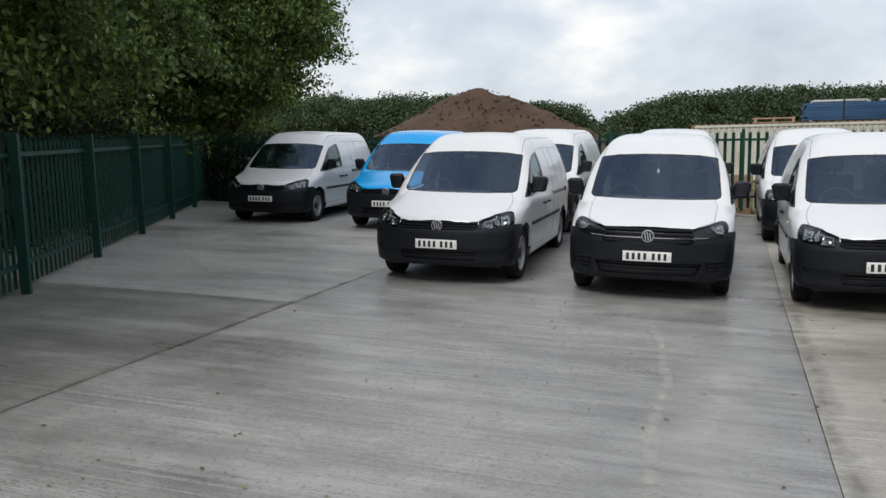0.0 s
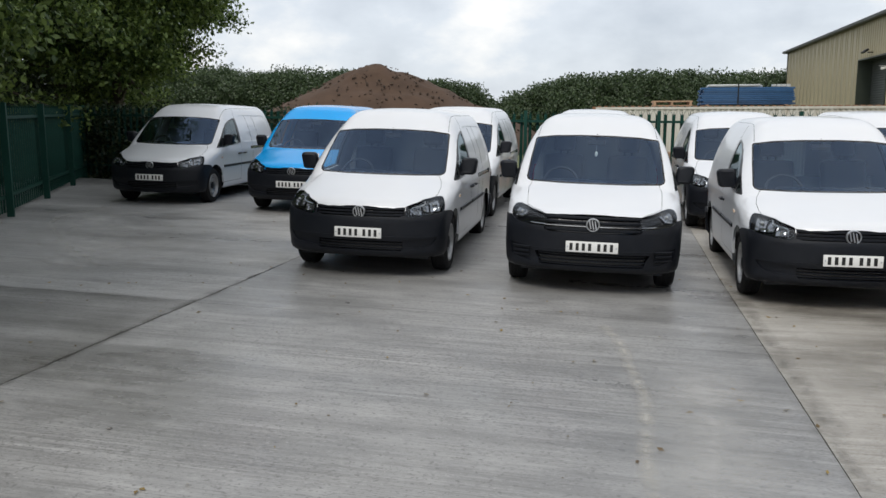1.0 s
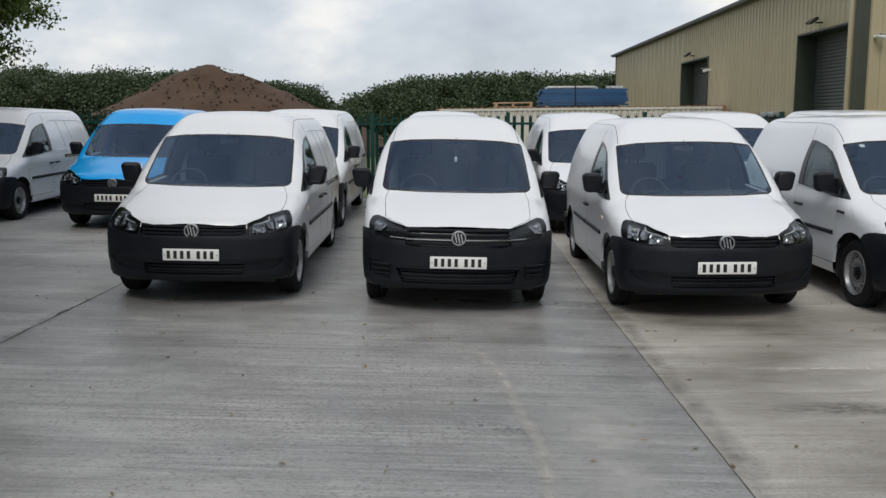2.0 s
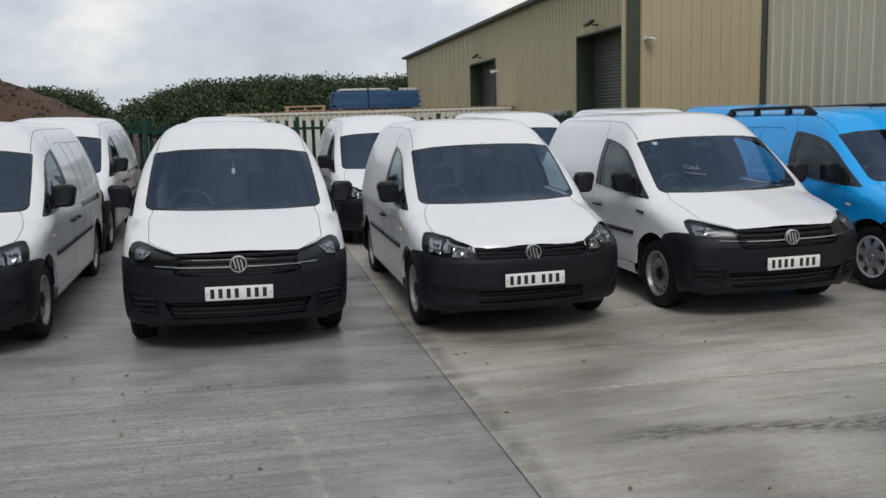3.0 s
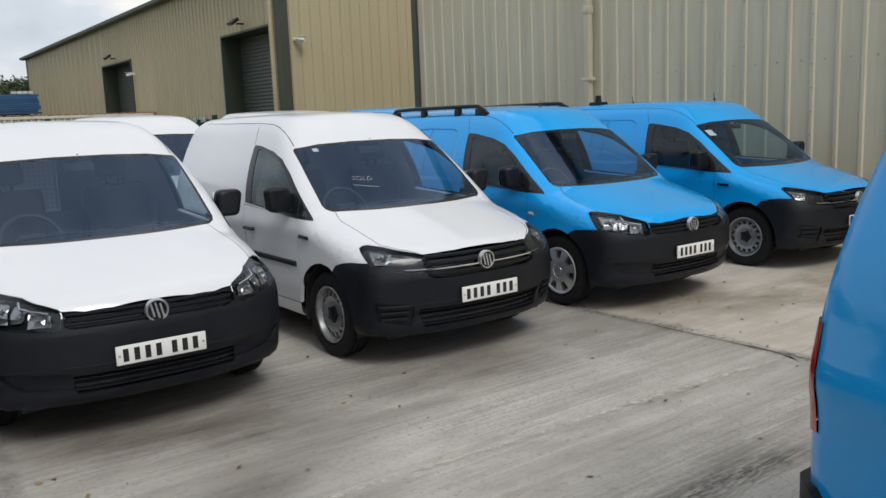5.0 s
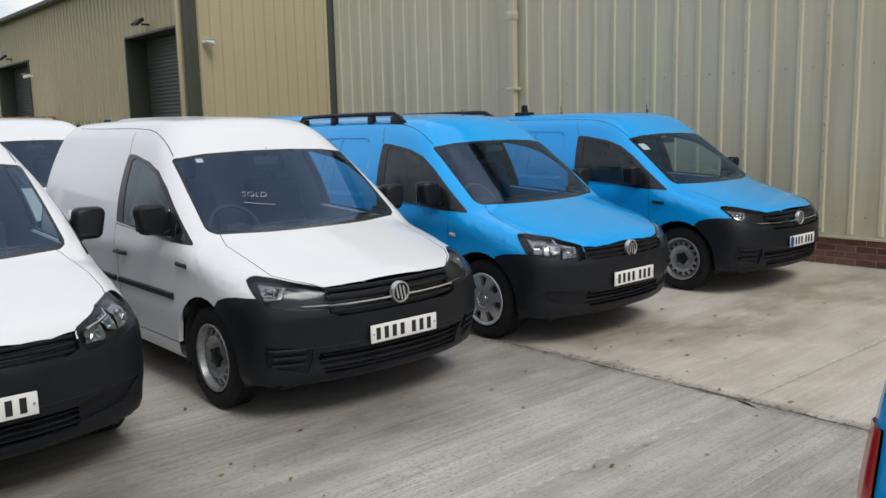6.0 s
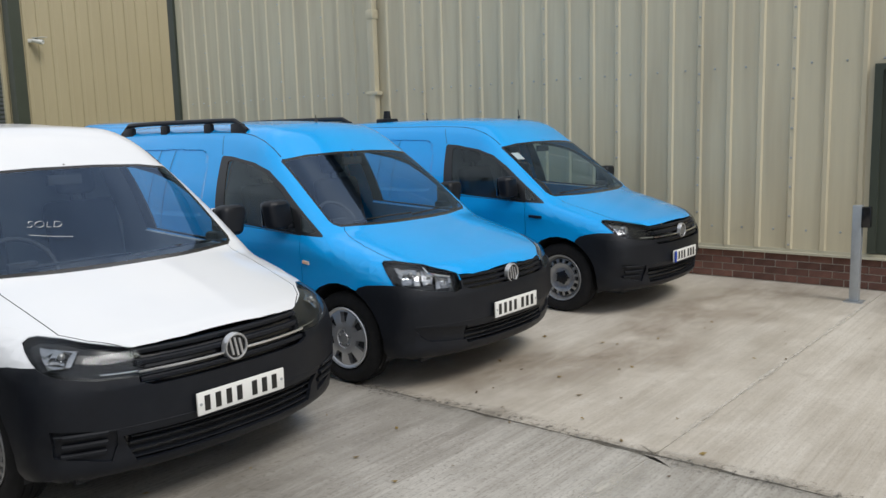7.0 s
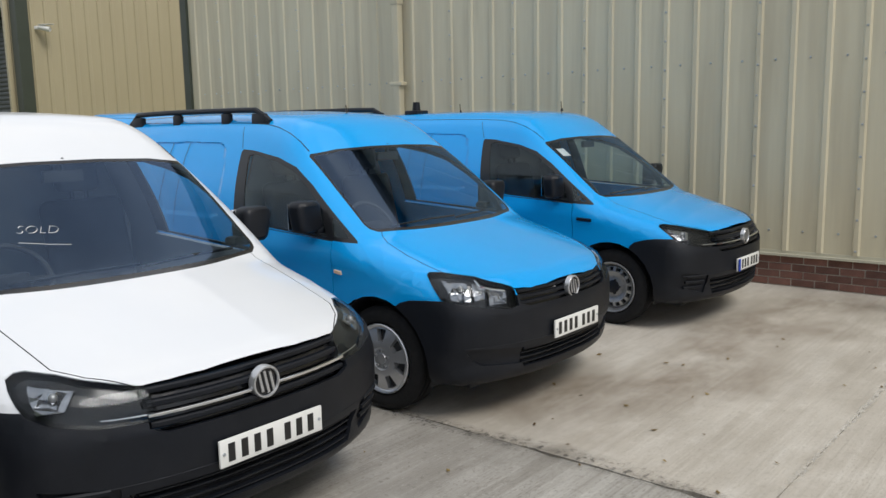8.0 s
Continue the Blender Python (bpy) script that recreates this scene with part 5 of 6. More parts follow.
def sheet(name, pts, z0, z1, place, mat, parent):
    bm = bmesh.new()
    lo = [bm.verts.new(place(u, d, z0)) for u, d in pts]
    hi = [bm.verts.new(place(u, d, z1)) for u, d in pts]
    for k in range(len(pts) - 1):
        bm.faces.new((lo[k], lo[k + 1], hi[k + 1], hi[k]))
    return part(name, bm, mat, parent, smooth=False)


def near_building():
    b = thing("warehouse", "olive-grey ribbed steel warehouse on a red brick plinth", "building", kind="structure")
    x = 11.86
    core = boxes((x + 0.05, 34, -20, 17.85, -0.1, 7.0))
    part("wall_core", core, "clad_grey", b, smooth=False)
    roof = bmesh.new()
    box(roof, x - 0.25, 34.2, -20.2, 18.1, 7.0, 7.25)
    part("roof", roof, "roof_grey", b, smooth=False)
    put_at = lambda u, d, z: (x - d, u, z)
    y = 7.13 - 0.983 * 12 + 0.063
    while y < 17.80:
        y1 = min(y + 0.983, 17.80)
        if not (y1 > 4.727 and y < 6.36):
            sheet("cladding_sheet", ribbed(y, y1, 0, 0, 0.3277, 7.13, 0.020, 0.020, 0.017), 0.362, 7.0, put_at, "clad_grey", b)
        else:
            if y < 4.727:
                sheet("cladding_sheet", ribbed(y, 4.727, 0, 0, 0.3277, 7.13, 0.020, 0.020, 0.017), 0.362, 7.0, put_at, "clad_grey", b)
            if y1 > 6.36:
                sheet("cladding_sheet", ribbed(6.381, y1, 0, 0, 0.3277, 7.13, 0.020, 0.020, 0.017), 0.362, 7.0, put_at, "clad_grey", b)
        y += 0.983
    sheet("cladding_sheet", ribbed(4.727, 6.381, 0, 0, 0.3277, 7.13, 0.020, 0.020, 0.017), 2.174, 7.0, put_at, "clad_grey", b)
    # screws
    sc = bmesh.new()

    def screw(yy, zz, d):
        bmesh.ops.create_cone(sc, cap_ends=True, segments=8, radius1=0.013, radius2=0.008, depth=0.014, matrix=Matrix.Translation((x - d - 0.006, yy, zz)) @ pose(0, 0, 0, 0, -90, 0))
    for k in range(-6, 11):
        yy = 7.13 + 0.983 * k
        for q in range(16):
            screw(yy, 0.404 + 0.300 * q, 0.020)
    for zz in (2.248, 4.07, 0.56):
        for k in range(-12, 32):
            screw(7.13 + 0.3277 * (k + 0.5), zz, 0.0)
    part("cladding_screws", sc, "galv", b)
    # corner trim, flashing
    part("corner_trim", boxes((x - 0.05, x + 0.12, 17.80, 17.97, 0.0, 7.0)), "trim_green", b, "dark green corner trim", smooth=False)
    part("base_flashing", boxes((x - 0.055, x + 0.02, 6.0, 17.80, 0.310, 0.333), (x - 0.012, x + 0.02, 6.0, 17.80, 0.333, 0.362)), "flash", b, "cream steel drip flashing", smooth=False)
    # downpipe
    dp = bmesh.new()
    box(dp, x - 0.135, x - 0.035, 12.84, 12.955, 0.1, 6.95, 0.012)
    for zz in (2.2, 4.3, 6.2):
        box(dp, x - 0.142, x - 0.03, 12.79, 13.01, zz, zz + 0.05, 0.006)
    box(dp, x - 0.145, x - 0.025, 12.83, 12.965, 3.26, 3.385, 0.008)
    part("downpipe", dp, "clad_grey", b, "square-section steel downpipe")
    # steel door
    d = new("door_1")
    d.parent = b
    tagged(d, "dark green steel personnel door")
    part("door_leaf", boxes((x - 0.015, x + 0.04, 4.79, 6.307, 0.373, 2.132)), "trim_green", d, smooth=False)
    part("door_frame", boxes((x - 0.05, x + 0.045, 6.307, 6.381, 0.373, 2.195), (x - 0.05, x + 0.045, 4.727, 4.79, 0.373, 2.195), (x - 0.05, x + 0.045, 4.79, 6.307, 2.132, 2.195)), "trim_green", d, smooth=False)
    part("door_handle", boxes((x - 0.07, x - 0.015, 4.9, 5.04, 1.38, 1.41), bevel=0.006), "galv", d)
    # plinth: bricks in mortar
    pl = new("plinth")
    pl.parent = b
    tagged(pl, "red brick plinth in stretcher bond")
    part("mortar_bed", boxes((x + 0.006, x + 0.05, 2.0, 17.80, -0.1, 0.31)), "mortar", pl, smooth=False)
    me = []
    rng = random.Random(9)
    for k in range(5):
        bm = bmesh.new()
        box(bm, -0.002, 0.05, -0.1075, 0.1075, -0.0335, 0.0335, 0.003, 1)
        for q in bm.verts:
            q.co += Vector((rng.uniform(-1, 1), rng.uniform(-1, 1), rng.uniform(-1, 1))) * 0.0015
        m2 = bpy.data.meshes.new("brick")
        bm.to_mesh(m2)
        bm.free()
        m2.materials.append(M["brick"])
        me.append(m2)
    for row in range(4):
        for k in range(58):
            yy = 2.2 + 0.225 * k + (0.1125 if row % 2 else 0)
            ob = new("brick", me[rng.randrange(5)])
            ob.parent = pl
            ob.location = (x + rng.uniform(-0.002, 0.002), yy, 0.042 + 0.0755 * row)
    return b


def far_building():
    b = thing("warehouse", "long tan ribbed steel warehouse with roller shutter doors", "building", kind="structure")
    x, y0, y1, ze = 12.25, 25.1, 61.3, 6.35
    doors = [(25.72, 29.37, 4.49), (39.4, 43.8, 4.57)]
    put_at = lambda u, d, z: (x - d, u, z)
    spans = [(25.35, 25.72), (29.37, 39.4), (43.8, y1)]
    for u0, u1 in spans:
        u = u0
        while u < u1 - 0.01:
            sheet("cladding_sheet", ribbed(u, min(u + 1.0, u1), 0, 0, 0.333, 25.5), 0.0, ze, put_at, "clad_tan", b)
            u += 1.0
    for u0, u1, zt in doors:
        sheet("cladding_sheet", ribbed(u0, u1, 0, 0, 0.333, 24.5), zt, ze, put_at, "clad_tan", b)
        fr = new("door_2")
        fr.parent = b
        tagged(fr, "recessed grey roller shutter door")
        part("reveal", boxes((x - 0.05, x + 0.75, u0 - 0.06, u0, 0, zt + 0.06), (x - 0.05, x + 0.75, u1, u1 + 0.06, 0, zt + 0.06), (x - 0.05, x + 0.75, u0, u1, zt, zt + 0.06)), "trim_green", fr, smooth=False)
        bm = bmesh.new()
        nsl = int(zt / 0.11)
        rows = []
        for k in range(nsl * 4 + 1):
            zz = zt * k / (nsl * 4)
            dx = 0.022 * (0.0, 0.8, 1.0, 0.8)[k % 4]
            rows.append((bm.verts.new((x + 0.62 - dx, u0, zz)), bm.verts.new((x + 0.62 - dx, u1, zz))))
        for a, c in zip(rows, rows[1:]):
            bm.faces.new((a[0], c[0], c[1], a[1]))
        part("shutter", bm, "shutter", fr, smooth=False)
        lamp = new("floodlight")
        tagged(lamp, "black floodlight on a bracket over the shutter door", "light")
        yy = (u0 + u1) / 2
        part("bracket", boxes((x - 0.25, x - 0.0, yy - 0.03, yy + 0.03, zt + 0.22, zt + 0.27)), "gloss_black", lamp, smooth=False)
        hd = bmesh.new()
        box(hd, -0.14, 0.14, -0.20, 0.20, -0.05, 0.05, 0.02)
        hd.transform(pose(x - 0.36, yy, zt + 0.30, 0, -35, 0))
        part("lamp_head", hd, "gloss_black", lamp)
    core = boxes((x + 0.80, 40, y0 + 0.1, y1 - 0.05, -0.1, ze))
    part("wall_core", core, "void", b, smooth=False)
    # gable end wall
    u = x + 0.12
    while u < 34:
        zt = 7.2
        sheet("cladding_sheet", [(p, d) for p, d in ribbed(u, u + 1.0, 0, 0, 0.333, 12.9)], 0.0, zt, lambda q, d, z: (q, y0 - d, z), "clad_tan", b)
        u += 1.0
    part("wall_end", boxes((x, 40, y0 + 0.02, y0 + 0.12, 0, 6.3)), "clad_tan", b, smooth=False)
    part("corner_trim", boxes((x - 0.06, x + 0.22, y0 - 0.06, y0 + 0.24, 0, 6.6)), "trim_green", b, "dark green corner trim", smooth=False)
    dp = boxes((x - 0.16, x - 0.05, y0 + 0.34, y0 + 0.45, 0, 6.3), bevel=0.015)
    part("downpipe", dp, "clad_tan", b)
    part("far_corner_trim", boxes((x - 0.05, x + 0.2, y1 - 0.2, y1 + 0.05, 0, 6.3)), "trim_green", b, smooth=False)
    rf = bmesh.new()
    vs = [rf.verts.new(p) for p in ((x - 0.35, y0 - 0.25, 6.40), (x - 0.35, y1 + 0.3, 6.40), (26, y1 + 0.3, 8.0), (26, y0 - 0.25, 8.0), (40, y0 - 0.25, 6.4), (40, y1 + 0.3, 6.4))]
    rf.faces.new((vs[0], vs[1], vs[2], vs[3]))
    rf.faces.new((vs[3], vs[2], vs[5], vs[4]))
    bmesh.ops.recalc_face_normals(rf, faces=rf.faces)
    thicken(rf, 0.12)
    part("roof", rf, "roof_grey", b, smooth=False)
    gt = bmesh.new()
    box(gt, x - 0.30, x - 0.04, y0 - 0.2, y1 + 0.2, 6.25, 6.42, 0.03)
    part("gutter", gt, "trim_green", b)
    # wall box and cameras
    w = thing("vent_box", "small dark louvred box with a pale cover on the wall", "vent")
    part("casing", boxes((x - 0.45, x - 0.03, 30.4, 31.3, 1.1, 1.85), bevel=0.02), "void", w)
    part("cover", boxes((x - 0.48, x - 0.02, 30.35, 31.35, 1.85, 2.02), bevel=0.02), "galv", w)
    for cx, cy, cz, yaw in ((x + 0.42, y0 - 0.10, 4.08, -60), (x - 0.1, 38.9, 4.0, 180)):
        c = thing("security_camera", "white bullet security camera on the wall", "camera")
        c.location = (cx, cy, cz)
        c.rotation_euler = (0, 0, radians(yaw))
        bm = bmesh.new()
        lathe(bm, [(0.0, -0.05), (0.06, -0.05), (0.062, 0.20), (0.05, 0.215), (0.0, 0.205)], 16)
        bm.transform(pose(0.08, 0, -0.02, 0, 14, 0))
        part("housing", bm, "paper", c)
        part("sunshield", boxes((0.02, 0.36, -0.07, 0.07, 0.035, 0.05), bevel=0.01), "paper", c)
        part("bracket", boxes((-0.12, 0.03, -0.03, 0.03, -0.06, 0.02), bevel=0.01), "paper", c)
    return b


# ------------------------------------------------------------ fences
def pale_mesh(h):
    bm = bmesh.new()
    prof = [(-0.034, 0.0), (-0.022, 0.018), (-0.008, 0.006), (0.008, 0.006), (0.022, 0.018), (0.034, 0.0)]
    lo = [bm.verts.new((u, -d, 0.05)) for u, d in prof]
    hi = [bm.verts.new((u, -d, h - 0.10)) for u, d in prof]
    for k in range(5):
        bm.faces.new((lo[k], lo[k + 1], hi[k + 1], hi[k]))
    for a, b2, lean in ((0, 1, -0.035), (2, 3, 0.0), (4, 5, 0.035)):
        tip = bm.verts.new(((prof[a][0] + prof[b2][0]) / 2 + lean, -0.02 if lean else -0.006, h - (0.03 if lean else 0.0)))
        bm.faces.new((hi[a], hi[b2], tip))
    thicken(bm, 0.003)
    me = bpy.data.meshes.new("pale")
    bm.normal_update()
    bm.to_mesh(me)
    bm.free()
    me.materials.append(M["fence"])
    return me


def fence(p0, p1, bay, label, h=1.75, lead=0.0):
    f = thing("fence", label, "fence", "palisade fences")
    p0, p1 = Vector((*p0, slope(*p0))), Vector((*p1, slope(*p1)))
    d = p1 - p0
    length = d.length
    yaw = math.degrees(math.atan2(d.y, d.x))
    f.matrix_basis = pose(*p0, 0, 0, yaw) @ pose(0, 0, 0, 0, -math.degrees(math.asin(d.z / length)), 0)
    me = pale_mesh(h)
    n = int(length / 0.165)
    for k in range(n):
        ob = new("pale", me)
        ob.parent = f
        ob.location = (0.08 + 0.165 * k, 0.050, 0)
    for z in (0.28, 1.48):
        part("rail", boxes((0, length, -0.02, 0.03, z, z + 0.05)), "fence", f, smooth=False)
    s = lead
    while s < length + 0.01:
        part("post", boxes((s - 0.035, s + 0.035, -0.12, -0.02, 0, h - 0.02)), "fence", f, smooth=False)
        s += bay
    return f


# ------------------------------------------------------------ plants
def leaf_cloud(centres, per, spread, size, rng, squash=0.75):
    """Small folded leaves strewn round clump centres."""
    n = len(centres) * per
    c = np.repeat(np.array(centres), per, 0)
    off = np.clip(rng.normal(size=(n, 3)), -1.7, 1.7) * spread * np.array([1, 1, squash])
    p = c + off
    ax = rng.normal(size=(n, 3))
    ax[:, 2] -= 0.35
    ax /= np.linalg.norm(ax, axis=1)[:, None]
    t = rng.normal(size=(n, 3))
    t -= ax * (t * ax).sum(1)[:, None]
    t /= np.linalg.norm(t, axis=1)[:, None]
    s = size * rng.uniform(0.6, 1.35, n)[:, None]
    v = np.stack([p, p + ax * s * 0.5 + t * s * 0.28, p + ax * s, p + ax * s * 0.5 - t * s * 0.28], 1).reshape(-1, 3)
    f = np.arange(n * 4).reshape(-1, 4)
    return v, f


def tree(at, height, radius, seed, label, low=1.7, clumps=150, per=110, size=0.10, lean=(0, 0)):
    rng = np.random.default_rng(seed)
    t = thing("tree", label, "tree", "trees behind the fence")
    t.location = (*at, -0.1)
    bm = bmesh.new()
    rr = random.Random(seed)
    trunk = [Vector((0, 0, 0))]
    for k in range(1, 8):
        trunk.append(Vector((rr.uniform(-0.12, 0.12) * k * 0.5 + lean[0] * k / 8, rr.uniform(-0.12, 0.12) * k * 0.5 + lean[1] * k / 8, height * 0.85 * k / 7)))

    def limb(pts, r0, r1, n=7):
        rings = []
        for i, p in enumerate(pts):
            r = r0 + (r1 - r0) * i / (len(pts) - 1)
            d = (pts[min(i + 1, len(pts) - 1)] - pts[max(i - 1, 0)]).normalized()
            u = d.orthogonal().normalized()
            w = d.cross(u)
            rings.append([bm.verts.new(p + (u * math.cos(6.283 * k / n) + w * math.sin(6.283 * k / n)) * r) for k in range(n)])
        for a, b in zip(rings, rings[1:]):
            for k in range(n):
                bm.faces.new((a[k], a[(k + 1) % n], b[(k + 1) % n], b[k]))
    limb(trunk, 0.20, 0.04)
    tips = []
    for k in range(26):
        i = rr.randint(1, 6)
        base = trunk[i].lerp(trunk[min(i + 1, 7)], rr.random())
        a = rr.uniform(0, 6.283)
        reach = radius * rr.uniform(0.55, 1.0) * (1.0 - 0.35 * i / 7)
        end = base + Vector((math.cos(a) * reach, math.sin(a) * reach, rr.uniform(-0.3, 1.6)))
        mid = base.lerp(end, 0.5) + Vector((0, 0, rr.uniform(0.1, 0.5)))
        limb([base, mid, end], 0.07, 0.012, 5)
        tips += [mid, end]
    part("trunk", bm, "bark", t)
    cs = []
    for k in range(clumps // 5):
        q = rng.normal(size=3)
        q /= np.linalg.norm(q)
        q *= rng.uniform(0.72, 1.0)
        zc = low + 0.5 + (height - low - 0.5) * (q[2] * 0.5 + 0.5)
        wob = 1.0 + 0.30 * noise.noise(Vector((q[0] * 1.7 + seed, q[1] * 1.7, q[2] * 1.7)))
        c = np.array((q[0] * radius * wob + lean[0] * 0.6, q[1] * radius * wob + lean[1] * 0.6, zc))
        # each bough: a drooping spray of leaf clumps
        out = np.array((q[0], q[1], -0.25))
        for w in range(5):
            cs.append(tuple(c + out * 0.22 * (w - 1.5) + rng.normal(size=3) * np.array((0.26, 0.26, 0.16))))
    for k in range(clumps // 3):
        q = rng.normal(size=3)
        q *= rng.uniform(0.35, 0.78) / np.linalg.norm(q)
        cs.append((q[0] * radius, q[1] * radius, low + 0.4 + (height - low - 0.8) * (q[2] * 0.5 + 0.5)))
    cs += [tuple(p) for p in tips if p.z > low]
    v, f = leaf_cloud(cs, per, 0.27, size, rng)
    me = bpy.data.meshes.new("crown")
    me.from_pydata(v, [], f)
    me.materials.append(M["leaf"])
    ob = new("crown", me)
    ob.parent = t
    return t


def hedge_row(name, p0, p1, h, seed, label):
    """A strip of undergrowth along a line, one mass of small leaves."""
    rng = np.random.default_rng(seed)
    cs = []
    for k in range(520):
        t = rng.uniform()
        x, y = p0[0] + (p1[0] - p0[0]) * t, p0[1] + (p1[1] - p0[1]) * t
        cs.append((x - abs(rng.normal()) * 0.5 - 0.15, y + rng.normal() * 0.35, slope(x, y) + rng.uniform(0, h)))
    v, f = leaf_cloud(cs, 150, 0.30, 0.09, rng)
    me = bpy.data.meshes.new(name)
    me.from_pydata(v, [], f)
    # shade behind the fence comes from this darkened leaf colour
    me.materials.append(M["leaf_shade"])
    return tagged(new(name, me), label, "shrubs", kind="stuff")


def wood_belt(name, x0, x1, y, h0, h1, seed, label, depth=6.0, n=260, per=150, size=0.21, shape=None):
    """A far belt of trees as one mass of leaf clumps."""
    rng = np.random.default_rng(seed)
    cs = []
    for k in range(n):
        u = rng.uniform(0, 1)
        x = x0 + (x1 - x0) * u
        top = h0 + (h1 - h0) * u
        if shape:
            top = shape(u)
        top *= 1.0 + 0.13 * noise.noise(Vector((x * 0.23, seed, 0))) + 0.07 * noise.noise(Vector((x * 0.8, seed, 4)))
        z = top * rng.uniform(0, 1) ** 0.55
        yy = y + rng.uniform(-1, 1) * depth * math.sqrt(max(0.05, 1 - (z / top) ** 2))
        cs.append((x, yy, z))
    v, f = leaf_cloud(cs, per, 0.50, size, rng)
    me = bpy.data.meshes.new(name)
    me.from_pydata(v, [], f)
    me.materials.append(M["leaf_far"])
    return tagged(new(name, me), label, "trees", kind="stuff")


# ------------------------------------------------------------ mound, container, stacks
def mound():
    bm = bmesh.new()
    n, m = 72, 30
    cx, cy, r, h = -14.2, 52.0, 12.0, 5.25
    top = bm.verts.new((cx, cy, h))
    rings = []
    for i in range(1, m + 1):
        t = i / m
        ring = []
        for k in range(n):
            a = 2 * math.pi * k / n
            rr = r * t * (1 + 0.07 * noise.noise(Vector((math.cos(a) * 1.5, math.sin(a) * 1.5, 2))))
            z = h * (1 - (math.sqrt(t * t + 0.012) - 0.11) / 0.896)
            x, y = cx + rr * math.cos(a), cy + rr * math.sin(a) * 0.8
            z += 0.28 * noise.noise(Vector((x * 0.5, y * 0.5, 0))) + 0.13 * noise.noise(Vector((x * 1.7, y * 1.7, 5)))
            ring.append(bm.verts.new((x, y, max(z, -0.1))))
        rings.append(ring)
    for k in range(n):
        bm.faces.new((top, rings[0][k], rings[0][(k + 1) % n]))
    for a, b in zip(rings, rings[1:]):
        for k in range(n):
            bm.faces.new((a[k], b[k], b[(k + 1) % n], a[(k + 1) % n]))
    mo = thing("soil_mound", "heap of brown soil and stones behind the fence", "mound")
    hp = part("mound_body", bm, "soil", mo)
    rng = random.Random(3)
    st = bmesh.new()
    for k in range(500):
        a, t = rng.uniform(math.pi, 2 * math.pi), rng.uniform(0.05, 0.98)
        rr = r * t
        x, y = cx + rr * math.cos(a), cy + rr * math.sin(a) * 0.8
        z = h * (1 - (math.sqrt(t * t + 0.012) - 0.11) / 0.896) + 0.04
        s = rng.uniform(0.03, 0.13)
        bmesh.ops.create_icosphere(st, subdivisions=1, radius=s, matrix=pose(x, y, z, rng.uniform(0, 360), rng.uniform(0, 360), 0) @ Matrix.Diagonal((1, 0.7, 0.6, 1)))
    tagged(part("rubble", st, "stone", mo, smooth=False), kind="stuff")
    return mo


